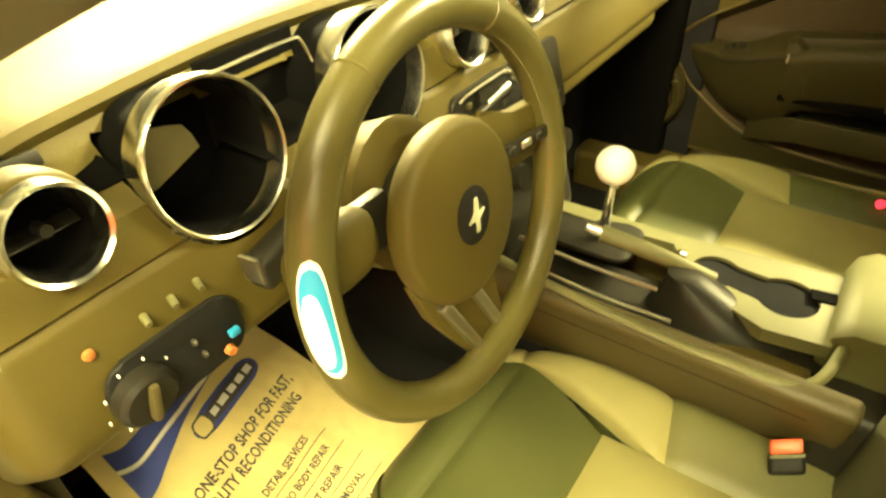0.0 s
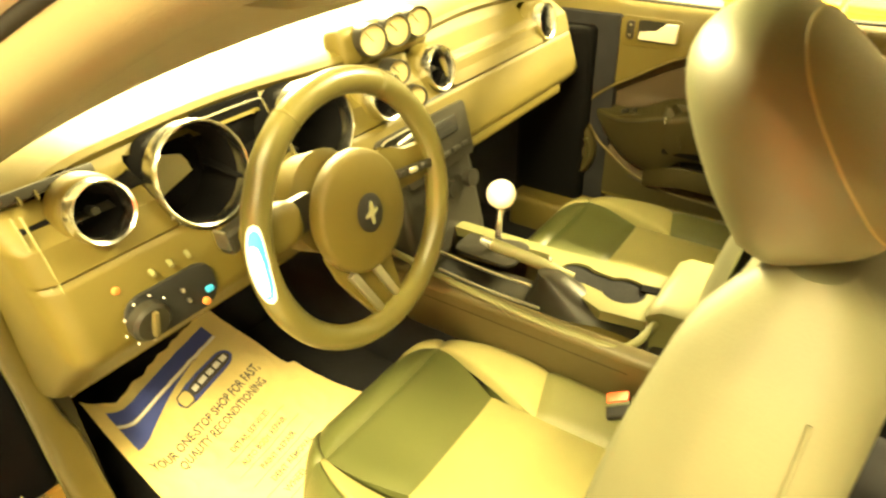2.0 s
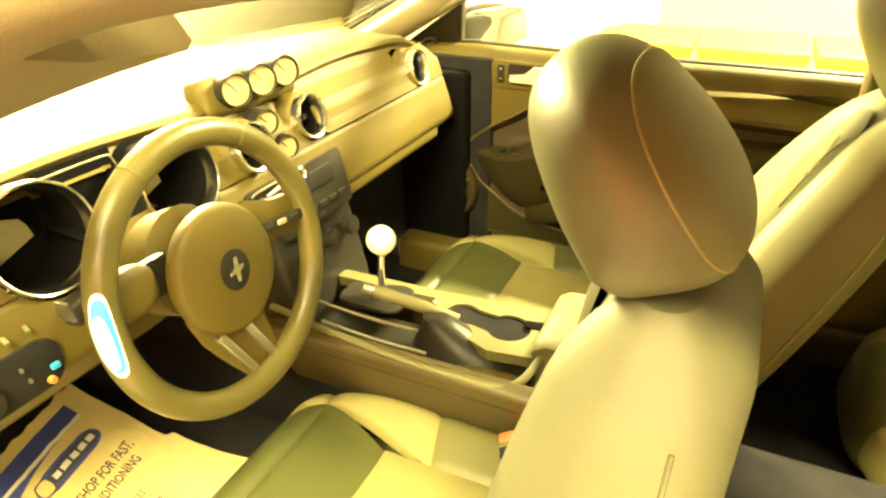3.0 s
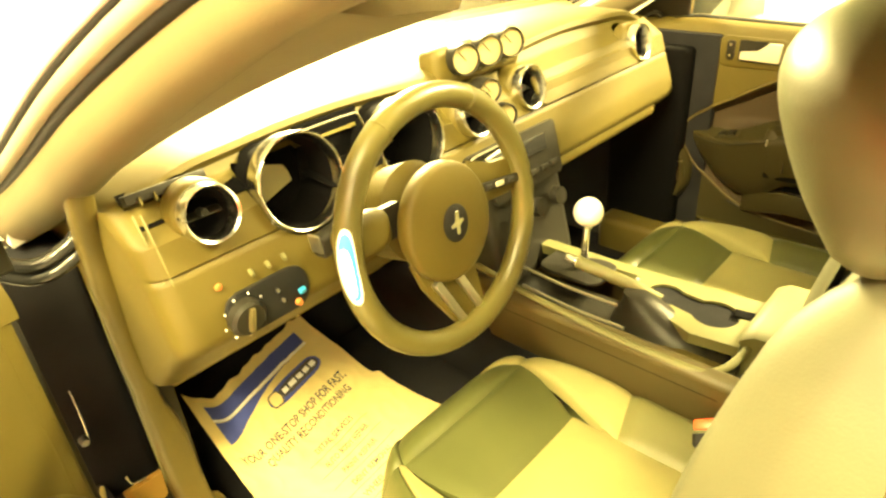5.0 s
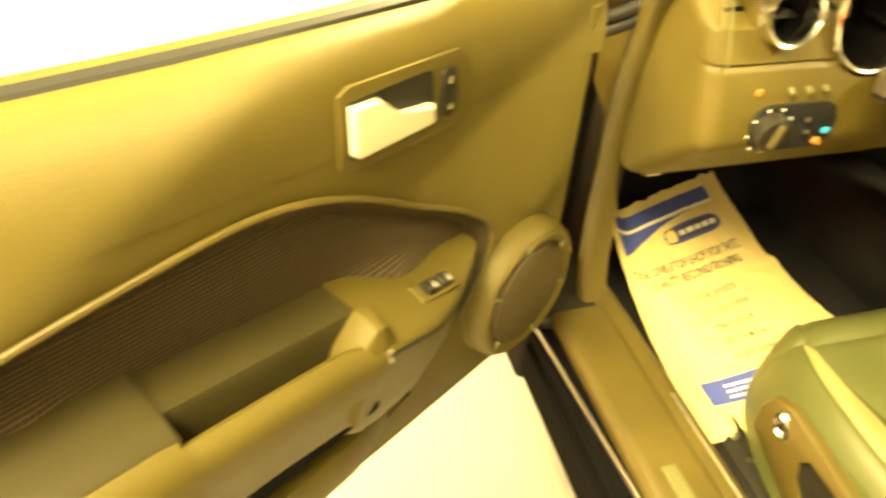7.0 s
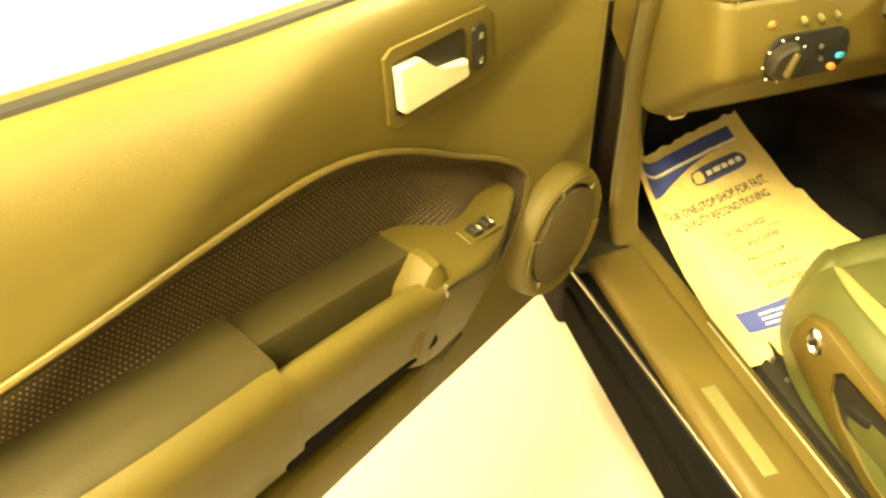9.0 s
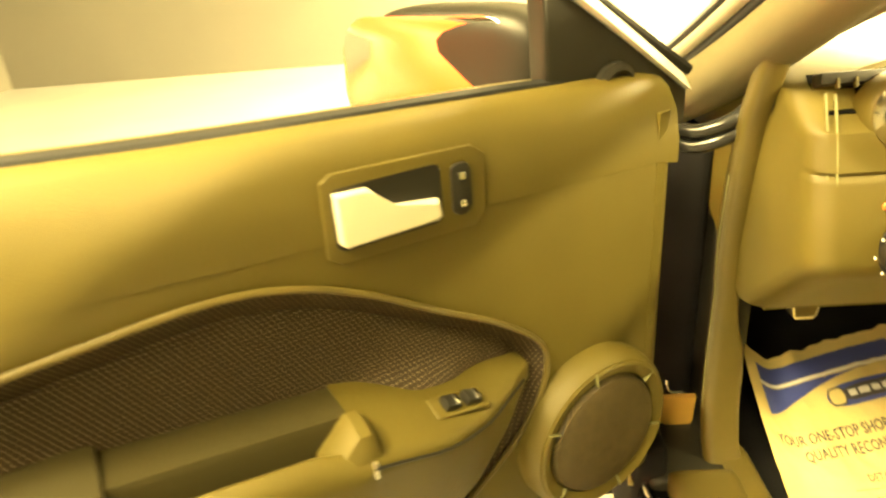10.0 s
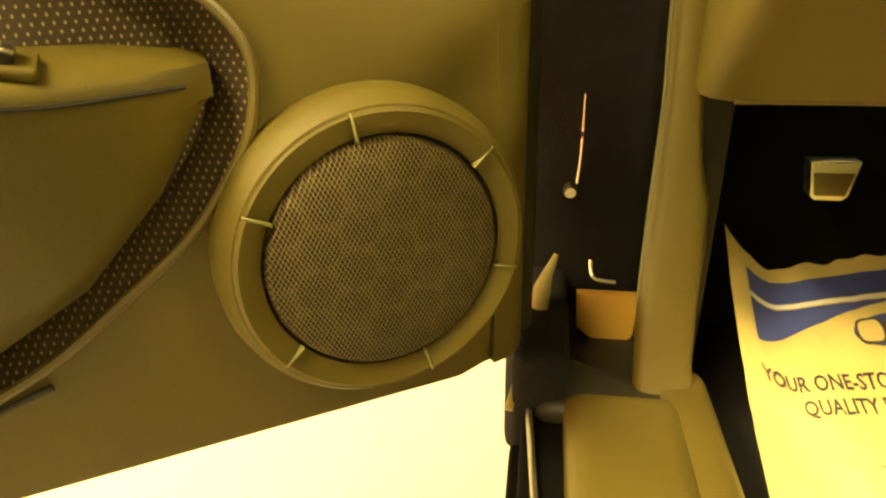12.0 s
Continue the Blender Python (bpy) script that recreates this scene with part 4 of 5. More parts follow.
part("cup_slot", boxed((0.022, 0.030, 0.004), pose(0.352, -0.272, 0.6455, 0, 0, 10), 0.0015, 1), THROAT, console, "black slot beside the cups")
part("cup_divider", boxed((0.035, 0.006, 0.03), pose(0.333, -0.192, 0.61), 0.002), SOOT, console)
for ya, yb, xx, zz in ((0.09, -0.10, 0.262, 0.640), (0.06, -0.13, 0.232, 0.625)):
    part("tray_rail", tube([(xx, ya, zz + 0.01), (xx + 0.004, (ya + yb) / 2, zz), (xx + 0.010, yb, zz - 0.004)], 0.003, 8), SATIN, console, "thin bright tray rail")
part("tray_pad", boxed((0.05, 0.10, 0.008), pose(0.232, -0.235, 0.612), 0.003), OLIVE_TRIM, console)
part("shift_plate", prism(rounded(0.085, 0.12, 0.02), 0.006, pose(0.330, 0.01, 0.640, 90, 0, 0), 0.002), SOOT, console, "black shifter plate")
bx = part("console_box", loft([[(x0, y, z0), (x1, y, z0), (x1 + 0.002, y, z1 - 0.012), (x1 - 0.012, y, z1), (x0 + 0.012, y, z1), (x0 - 0.002, y, z1 - 0.012)] for x0, x1, y, z0, z1 in ((0.285, 0.435, -0.284, 0.50, 0.640), (0.28, 0.44, -0.292, 0.50, 0.664), (0.28, 0.44, -0.31, 0.50, 0.676), (0.28, 0.44, -0.46, 0.50, 0.684), (0.29, 0.43, -0.48, 0.50, 0.672))]), GREY_PANEL, console, "padded pale console box lid")
part("console_rear", boxed((0.20, 0.24, 0.28), pose(0.325, -0.42, 0.46), 0.02, 3), SOOT, console)

brake = thing("parking_brake", "pale-grip parking brake lever with black boot", "lever")
part("boot", loft([[(0.285 + w * math.cos(a), yc + d * math.sin(a), z) for a in [2 * math.pi * i / 20 for i in range(20)]] for w, d, yc, z in ((0.046, 0.085, -0.17, 0.606), (0.042, 0.075, -0.165, 0.62), (0.034, 0.05, -0.15, 0.64), (0.024, 0.03, -0.135, 0.656), (0.018, 0.02, -0.125, 0.664))]), SOOT, brake, "black leather boot")
part("lever", tube([(0.312, -0.155, 0.648), (0.298, -0.09, 0.668), (0.284, -0.015, 0.684)], [0.0095, 0.0105, 0.011], 14), GREY_PANEL, brake, "smooth pale lever grip")
part("lever_ring", tube([(0.313, -0.112, 0.661), (0.311, -0.106, 0.663)], 0.0125, 14, steps=1), CHROME, brake)
part("button", tube([(0.284, -0.015, 0.684), (0.281, 0.004, 0.688)], [0.008, 0.007], 12, steps=1), CHROME, brake, "chrome release button")

shifter = thing("gear_shifter", "gear lever with round white ball knob", "gear lever")
part("knob", pillow((0.05, 0.05, 0.05), pose(0.328, -0.006, 0.757), 2.0, 32, 20), WHITE, shifter, "white ball knob")
part("collar", tube([(0.327, -0.006, 0.728), (0.327, -0.006, 0.736)], 0.008, 14, steps=1), CHROME, shifter)
part("stem", tube([(0.335, 0.0, 0.640), (0.326, -0.004, 0.69), (0.328, -0.006, 0.738)], [0.009, 0.006, 0.005], 12), CHROME, shifter, "chrome stem")

# ---------------------------------------------------------------- seats
def cushion_z(x, y):
    """Height of the cushion's top at the seat's own x and y."""
    bol = 0.024 * math.exp(-((abs(x) - 0.185) / 0.055) ** 2) * (1 - min(1, max(0, (y + 0.10) / 0.16)) ** 1.5)
    front = 0.150
    fall = -0.12 * max(0, (y - front + 0.10) / 0.10) ** 2.2
    edge = -0.10 * max(0, (abs(x) - 0.180) / 0.072) ** 2.2
    return 0.480 + bol + max(fall, -0.14) + max(edge, -0.13) + 0.03 * (y + 0.1)


def nose(y, outer=False):
    """The cushion narrows to a round nose at its front, more so at the sill."""
    if outer:
        return math.sqrt(max(0.06, 1 - (max(0, y + 0.14) / 0.28) ** 2))
    return math.sqrt(max(0.2, 1 - (max(0, y + 0.06) / 0.27) ** 2))


def cushion_panel(name, corners, mat, parent, label, k=18, wide=1.0):
    """A leather panel between four corners (x, y), a little proud with sunk seams round it."""
    a, b, c, d = corners
    rows = []
    for i in range(k + 1):
        row = []
        for j in range(k + 1):
            u, v = i / k, j / k
            x = (1 - v) * ((1 - u) * a[0] + u * b[0]) + v * ((1 - u) * d[0] + u * c[0])
            y = (1 - v) * ((1 - u) * a[1] + u * b[1]) + v * ((1 - u) * d[1] + u * c[1])
            rim = min(1, min(u, 1 - u, v, 1 - v) * 8)
            row.append((x * nose(y, wide > 1 and x < 0) * (wide if x > 0 else 1.0), y, cushion_z(x, y) + 0.008 * (0.05 + 0.95 * rim ** 0.5)))
        rows.append(row)
    return part(name, sheet(rows, 0.02), mat, parent, label)


def front_seat(at, label, driver, shift=0.0, recline=0.0):
    st = thing("front_seat", label, "seat", at, "front seats")
    part("seat_base", boxed((0.40, 0.38, 0.12), pose(0, -0.15, 0.375), 0.04, 4), SOOT, st, "black seat base")
    part("cushion_core", pillow((0.42, 0.48, 0.13), pose(0.004, -0.17, 0.400), 2.6), DARK_SEAT, st, "cushion foam side")
    wide = 1.06 if driver else 1.0
    cushion_panel("front_panel", ((-0.17, 0.04), (0.17, 0.04), (0.165, 0.155), (-0.165, 0.155)), DARK_SEAT, st, "dark smooth leather front panel", wide=wide)
    cushion_panel("front_panel", ((-0.11, -0.10), (0.11, -0.10), (0.17, 0.041), (-0.17, 0.041)), DARK_SEAT, st, "dark smooth leather front panel", wide=wide)
    cushion_panel("centre_panel", ((-0.12, -0.36), (0.12, -0.36), (0.112, -0.10), (-0.112, -0.10)), PARCHMENT, st, "pale leather centre panel", wide=wide)
    for s in (-1, 1):
        rim_x = 0.182 if driver and s < 0 else 0.222
        cushion_panel("side_panel", ((s * 0.112, -0.18), (s * rim_x, -0.15), (s * rim_x, 0.05), (s * 0.17, 0.042))[::s], PARCHMENT, st, "pale leather bolster panel", wide=wide)
        cushion_panel("outer_panel", ((s * rim_x, -0.36), (s * 0.252, -0.36), (s * 0.252, 0.06), (s * rim_x, 0.05))[::s], DARK_SEAT, st, "dark leather outer panel", wide=wide)
        cushion_panel("side_panel", ((s * 0.12, -0.36), (s * rim_x, -0.36), (s * rim_x, -0.15), (s * 0.112, -0.18))[::s], GREY_PANEL if driver or s < 0 else DARK_SEAT, st, "leather bolster panel", wide=wide)
        cushion_panel("front_corner", ((s * 0.17, 0.042), (s * 0.252, 0.06), (s * 0.25, 0.12), (s * 0.165, 0.155))[::s], PARCHMENT if s > 0 else DARK_SEAT, st, "pale leather front corner" if s > 0 else "dark leather front corner", wide=wide)
        part("cushion_side", pillow((0.05, 0.36, 0.12), pose(s * 0.224 * (wide if s > 0 else 1.0), -0.22, 0.425), 2.6), DARK_SEAT, st, "dark leather cushion side")

    def back_y(t):
        return -0.425 - 0.025 * t + shift - recline * t

    def fill(t, x, half):
        """Extra padding at the front, most on the bolsters, gone at the shoulder."""
        return 0.038 * (1 - min(1.0, max(0.0, (t - 0.55) / 0.45)) ** 2) * (0.2 + 0.8 * math.exp(-((abs(x) / half - 0.78) / 0.26) ** 2))

    def half_at(t):
        """Half the backrest's width: it draws in to a round shoulder."""
        steps = (0.242, 0.246, 0.246, 0.240, 0.226, 0.200, 0.160, 0.100)
        f = min(max(t, 0.0), 1.0) * 7
        k = min(int(f), 6)
        a, b, u = steps[k], steps[k + 1], f - k
        before, after = steps[max(k - 1, 0)], steps[min(k + 2, 7)]
        return 0.5 * (2 * a + (b - before) * u + (2 * before - 5 * a + 4 * b - after) * u * u + (3 * a - before - 3 * b + after) * u ** 3)

    rings = []
    for k in range(25):
        t = k / 24
        z = 0.44 + 0.553 * t
        half = half_at(t)
        ring = []
        for i in range(48):
            a = 2 * math.pi * i / 48
            c, s = math.cos(a), math.sin(a)
            x = half * math.copysign(abs(c) ** 0.5, c)
            depth = (0.070 - 0.012 * t) if s > 0 else 0.085
            shrink = 1 - 0.6 * max(0, (t - 0.88) / 0.12) ** 2
            y = depth * math.copysign(abs(s) ** 0.65, s) * shrink
            if s > 0:
                y += 0.030 * math.exp(-((abs(x) / half - 0.80) / 0.22) ** 2) * (1 - t * t * 0.6) - 0.012 + fill(t, x, half) * s ** 0.5
            ring.append((x, back_y(t) + y - 0.03, z))
        rings.append(ring)
    # Backrest tone is lowered to paint how light falls on it.
    back = part("backrest", loft(rings), BACK_SHADED if driver else GREY_PANEL, st, "pale leather backrest with dark shoulder oval")

    def back_face(x, z, lift):
        t = (z - 0.44) / 0.553
        half = half_at(t)
        c = min(1, abs(x) / half) ** 2
        s = math.sqrt(1 - c * c)
        y = (0.070 - 0.012 * t) * s ** 0.65 + 0.030 * math.exp(-((abs(x) / half - 0.80) / 0.22) ** 2) * (1 - t * t * 0.6) - 0.012 + fill(t, x, half) * s ** 0.5
        return (x, back_y(t) + y - 0.03 + lift, z)

    rows_ = []
    for i in range(25):
        a = math.pi * i / 24
        w, z = 0.098 * math.sin(a) + 0.0005, 0.825 - 0.135 * math.cos(a)
        rows_.append([back_face(w * (j / 5 - 1), z, 0.003) for j in range(11)])
    part("shoulder_oval", sheet(rows_, 0.002), DARK_SEAT, back, "dark leather oval")
    # stitched mark: a spine with short slanting strokes, joined in one mesh
    mark = bmesh.new()
    for x0, z0, x1, z1 in ((-0.004, 0.775, 0.004, 0.890), (0.004, 0.880, -0.022, 0.915), (0.004, 0.870, 0.026, 0.905), (-0.014, 0.868, 0.014, 0.852), (-0.010, 0.842, 0.018, 0.856), (0.000, 0.830, 0.020, 0.836)):
        tube([back_face(x0, z0, 0.0045), back_face((x0 + x1) / 2, (z0 + z1) / 2, 0.005), back_face(x1, z1, 0.0045)], 0.0018, 6, mark, steps=2)
    part("stitched_mark", mark, PARCHMENT, back, "pale stitched strokes")
    for s in (-1, 1):
        part("piping", tube([(s * (half_at(t) * 0.983 + 0.001), back_y(t) - 0.065, 0.44 + 0.553 * t) for t in (0.05, 0.2, 0.4, 0.6, 0.74, 0.86)], 0.0022, 8), BACK_SHADED if driver else PARCHMENT, back, "raised seam piping")
    y1 = back_y(1.0) - 0.03
    for s in (-1, 1):
        part("headrest_post", tube([(s * 0.06, y1, 0.97), (s * 0.06, y1 + 0.004, 1.03)], 0.006, 10, steps=1), CHROME, st, "chrome headrest post")
    at_h = pose(0, y1 + 0.036, 1.068)
    profile = spline([(0, y, z) for y, z in ((0.024, -0.092), (0.060, -0.034), (0.088, 0.036), (0.086, 0.078), (0.054, 0.104), (0.010, 0.092), (-0.034, 0.056), (-0.072, 0.010), (-0.092, -0.036), (-0.082, -0.070), (-0.044, -0.092), (-0.008, -0.104), (0.024, -0.092))], 6)[:-1]

    def headrest_half(front):
        """The padded block, cut along its seam: the front cover or the rear panel."""
        rings = []
        for k in range(33):
            x = math.sin(math.pi * (k / 32 - 0.5))
            fat = max(0.02, (1 - abs(x) ** 2.3) ** (1 / 2.1))
            rings.append([at_h @ Vector((0.128 * x, p.y * fat - 0.006 * x * x, 0.90 * p.z * (0.25 + 0.75 * fat) * min(1, fat * 3))) for p in profile])
        bm = loft(rings)
        bmesh.ops.bisect_plane(bm, geom=bm.verts[:] + bm.edges[:] + bm.faces[:], plane_co=at_h @ Vector((0, -0.046, 0)), plane_no=(0, 0.82, -0.57), clear_inner=front, clear_outer=not front)
        return bm

    # Headrest tone is raised against the backrest to paint its light.
    head = part("headrest", headrest_half(True), HEAD_LIT if driver else GREY_PANEL, st, "padded leather headrest")
    seam_bm = headrest_half(True)
    rim_at = [v.co.copy() for v in seam_bm.verts if any(e.is_boundary for e in v.link_edges)]
    seam_bm.free()
    mid = at_h @ Vector((0, -0.046, 0))
    rim_at.sort(key=lambda p: math.atan2(p.z - mid.z, p.x - mid.x))
    part("headrest_back", headrest_half(False), GREY_PANEL, head, "olive headrest back panel")
    part("headrest_seam", tube([mid + (p - mid) * 1.004 for p in rim_at], 0.0011, 6, steps=1, closed=True, up=(0, 1, 0)), PARCHMENT, head, "pale headrest seam")
    if driver:
        part("seat_side_trim", prism(rounded(0.34, 0.10, 0.03, cx=-0.26, cz=0.42), 0.012, pose(-0.236, 0, 0, 0, 0, 90), 0.005), SOOT, st, "black seat side trim")
        nose_plate = part("trim_nose", prism([(-0.030, 0.440), (-0.028, 0.478), (-0.040, 0.508), (-0.070, 0.520), (-0.105, 0.512), (-0.20, 0.496), (-0.42, 0.482), (-0.42, 0.470), (-0.20, 0.482), (-0.122, 0.490), (-0.108, 0.470), (-0.118, 0.434), (-0.15, 0.405), (-0.2235, 0.377), (-0.42, 0.347), (-0.42, 0.334), (-0.22, 0.360), (-0.14, 0.386), (-0.10, 0.408), (-0.062, 0.424)], 0.018, pose(-0.240, 0, 0, 0, 0, 90), 0.005, seg=3), OLIVE_TRIM, st, "tan plastic trim nose with two rear bars")
        ring = part("switch_ring", lathe([(0.0085, 0.0), (0.0115, 0.004), (0.0135, 0.0)], 24, pose(-0.258, -0.070, 0.486, 0, -90, 0) @ Matrix.Rotation(radians(35), 4, "Z") @ Matrix.Diagonal((1.55, 0.85, 1, 1))), CHROME, st, "bright oval switch ring")
        part("seat_switch", boxed((0.007, 0.010, 0.020), pose(-0.259, -0.070, 0.486, 35, 0, 0), 0.003), SOOT, st, "power seat switch")
        part("side_switch", boxed((0.008, 0.036, 0.014), pose(-0.250, -0.165, 0.440, -18, 0, 0), 0.003), RUBBER, st, "black seat switch")
        for by, bz in ((0.005, 0.345), (-0.035, 0.338)):
            part("track_bolt", lathe([(0.0, 0.007), (0.005, 0.006), (0.007, 0.0)], 12, pose(-0.225, by, bz)), SATIN, st)
        part("seat_track", boxed((0.05, 0.44, 0.03), pose(-0.225, -0.17, 0.328), 0.006, 2), SOOT, st, "black seat track")
    return st


front_seat(pose(0.03, 0, 0), "two-tone leather driver's seat with pale and dark panels", True)
front_seat(pose(0.70, 0, 0), "two-tone leather passenger seat with pale and dark panels", False, -0.06, 0.22)

buckle = thing("seat_belt_buckle", "black seat belt buckle with red release button", "buckle")
BUCKLE = Matrix(((0.324, 0.696, -0.640, 0.200), (-0.873, 0.355, 0.0, -0.291), (0.364, 0.624, 0.768, 0.540), (0, 0, 0, 1)))
part("shell", boxed((0.038, 0.026, 0.020), BUCKLE @ pose(0, -0.014, -0.006), 0.006, 3), RUBBER, buckle)
part("release_button", boxed((0.034, 0.016, 0.018), BUCKLE @ pose(0, 0.004, 0.0), 0.004), RED_BUTTON, buckle, "red release button")
part("button_lip", boxed((0.036, 0.004, 0.019), BUCKLE @ pose(0, -0.0065, 0.001), 0.001), GREY_PANEL, buckle)

rear = thing("rear_seat", "two-tone leather rear bench with pale cushions", "seat")
for s in (-1, 1):
    part("rear_cushion", pillow((0.50, 0.48, 0.17), pose(CX + s * 0.29, -1.02, 0.46, 6, 0, 0), 3.2), PARCHMENT, rear, "pale rear cushion")
    part("rear_panel", pillow((0.30, 0.20, 0.16), pose(CX + s * 0.29, -0.87, 0.475, 6, 0, 0), 3.2), DARK_SEAT, rear, "dark front panel")
    part("rear_back", pillow((0.52, 0.16, 0.50), pose(CX + s * 0.29, -1.30, 0.70, -16, 0, 0), 3.2), GREY_PANEL, rear, "grey rear backrest")

# ---------------------------------------------------------------- doors
DOOR = Matrix(((-0.84, 0.5426, 0, -0.596), (-0.5426, -0.84, 0, 0.102), (0, 0, 1, 0), (0, 0, 0, 1)))
# local x runs from the hinge to the latch, local y into the car, z up


def door_outline():
    return [(-0.152, 0.62), (-0.152, 0.80), (-0.152, 0.885), (-0.150, 0.918), (0.0, 0.922), (0.3, 0.936), (0.6, 0.958), (0.86, 0.975), (0.88, 0.9), (0.87, 0.70), (0.80, 0.55), (0.70, 0.51), (0.4, 0.500), (0.15, 0.495), (-0.12, 0.492), (-0.150, 0.494)]


ARCH = [(0.90, 0.872), (0.54, 0.886), (0.40, 0.897), (0.30, 0.902), (0.236, 0.891), (0.179, 0.866), (0.124, 0.832), (0.061, 0.795), (0.018, 0.762), (0.0, 0.734), (0.003, 0.700), (0.018, 0.672), (0.045, 0.640), (0.084, 0.610), (0.135, 0.576), (0.20, 0.553), (0.30, 0.54), (0.50, 0.535), (0.90, 0.55)]


def car_door(at, label, lowered=False, trim=CONSOLE):
    outline = door_outline()
    d = part("car_door", prism(outline, -0.035, Matrix(), 0.012, seg=3), CHARCOAL, body, label, at=at)
    hollow = new("hollow", bpy.data.meshes.new("hollow"))
    cut = prism([(u, z) for u, z in spline_2d(ARCH, 4)], 0.06, pose(0, -0.024, 0))
    bmesh.ops.recalc_face_normals(cut, faces=cut.faces[:])
    cut.to_mesh(hollow.data)
    cut.free()
    hollow.matrix_basis = at
    carve = d.modifiers.new("carve", "BOOLEAN")
    carve.operation, carve.object, carve.solver = "DIFFERENCE", hollow, "EXACT"
    carved = bpy.data.meshes.new_from_object(d.evaluated_get(bpy.context.evaluated_depsgraph_get()))
    d.modifiers.clear()
    d.data = carved
    bpy.data.objects.remove(hollow)
    # the ledge beside the glass
    part("window_ledge", loft([[(u, 0.0006, z - 0.085), (u, 0.0005, z - 0.062), (u, -0.0055, z - 0.030), (u, -0.018, z - 0.009), (u, -0.030, z - 0.001), (u, -0.040, z), (u, -0.042, z - 0.06)] for u, z in ((-0.178, 0.979), (-0.15, 0.985), (0.0, 0.992), (0.3, 1.006), (0.6, 1.028), (0.86, 1.045))]), CHARCOAL, d, "rounded charcoal door top")
    part("glass_seal", tube([(-0.06, -0.046, 0.985), (0.0, -0.046, 0.989), (0.3, -0.046, 1.003), (0.6, -0.046, 1.025), (0.86, -0.046, 1.042)], 0.009, 8), RUBBER, d, "black window seal")
    part("seal_lip", tube([(-0.06, -0.062, 0.982), (0.0, -0.062, 0.987), (0.3, -0.062, 1.001), (0.6, -0.062, 1.023), (0.86, -0.062, 1.040)], 0.009, 10), OLIVE_TRIM, d, "olive window seal lip")
    sk = [(-0.22, 0.62), (-0.22, 0.95), (0.0, 0.975), (0.86, 1.02), (0.90, 0.9), (0.88, 0.6), (0.80, 0.50), (0.2, 0.49), (-0.18, 0.49)]
    part("outer_skin", prism(sk, -0.03, pose(0, -0.095, 0), 0.012, seg=3), BODY, d, "pale painted outer skin")
    part("door_edge", boxed((0.03, 0.09, 0.45), pose(-0.185, -0.07, 0.72), 0.01, 3), RUBBER, d, "dark door shut edge")
    if not lowered:
        g = part("window_glass", prism([(-0.10, 0.98), (0.86, 1.03), (0.84, 1.22), (0.45, 1.29), (0.22, 1.24), (-0.02, 1.08)], -0.004, pose(0, -0.072, 0)), GLASS, d, "raised clear window")
        g.visible_shadow = False
    if not lowered:
        # Dark sheet painting the unlit lower part of the passenger door.
        part("lower_panel", prism([(-0.150, 0.500), (-0.158, 0.81), (-0.02, 0.80)] + ARCH[9:] + [(0.84, 0.54), (0.78, 0.52), (0.4, 0.505)], 0.003, Matrix(), 0.001, seg=1), trim, d, "dark sheet standing in for shade on the lower door")
    # the front edge rolls away towards the hinge
    part("front_roll", loft([[(-0.148, 0.0006, z), (-0.162, -0.0016, z), (-0.174, -0.008, z), (-0.182, -0.018, z), (-0.186, -0.034, z), (-0.150, -0.034, z)] for z in (0.495, 0.60, 0.75, 0.90, 0.950)]), CHARCOAL, d, "rounded front edge of the door panel")
    # recessed insert inside the arch line
    part("arch_bead", tube([(u, 0.004, z) for u, z in ARCH], 0.0032, 8, up=(0, 1, 0)), OLIVE_TRIM, d, "moulded arch bead")
    edge_line = spline_2d(ARCH, 3)
    inner = [(CXU + (u - CXU) * 0.93 if u < 0.5 else u, 0.72 + (z - 0.72) * 0.86) for u, z in edge_line]
    part("insert_border", loft([[(u, v, z) for u, z in line] for line, v in ((edge_line, 0.002), ([(a[0] * 0.8 + b[0] * 0.2, a[1] * 0.8 + b[1] * 0.2) for a, b in zip(edge_line, inner)], -0.003), (inner, -0.015), (inner, -0.022))], True, False), PERFORATED, d, "perforated black insert border", 60)
    part("insert_panel", prism(inner, 0.006, pose(0, -0.0235, 0), 0.001, seg=1), PERFORATED, d, "perforated dark door insert")
    # the insert swells out towards the armrest, most behind the pull cup
    def ease(x):
        x = min(1.0, max(0.0, x))
        return x * x * (3 - 2 * x)

    def arch_top(u):
        pts = [p for p in spline_2d(ARCH[:10], 6)]
        for (ua, za), (ub, zb) in zip(pts, pts[1:]):
            if ub <= u <= ua:
                return za + (zb - za) * (u - ua) / (ub - ua)
        return pts[0][1]

    swell = bmesh.new()
    cols = []
    for i in range(49):
        u = 0.035 + 0.845 * i / 48
        back = ease((u - 0.33) / 0.14)
        top = 0.72 + (arch_top(u) - 0.72) * 0.86
        col = []
        for j in range(25):
            z = 0.705 + (top - 0.705) * j / 24
            near = 0.780 + 0.055 * back
            v = -0.0165 + (0.046 + 0.016 * back) * ease((near - z) / (0.05 + 0.03 * back)) * ease((u - 0.06) / 0.12)
            col.append((u, v if j < 24 else -0.02, z))
        cols.append(col + [(u, -0.02, 0.705)])
    part("insert_swell", loft(cols, True, True, swell), PERFORATED, d, "perforated insert swelling towards the armrest", 50)
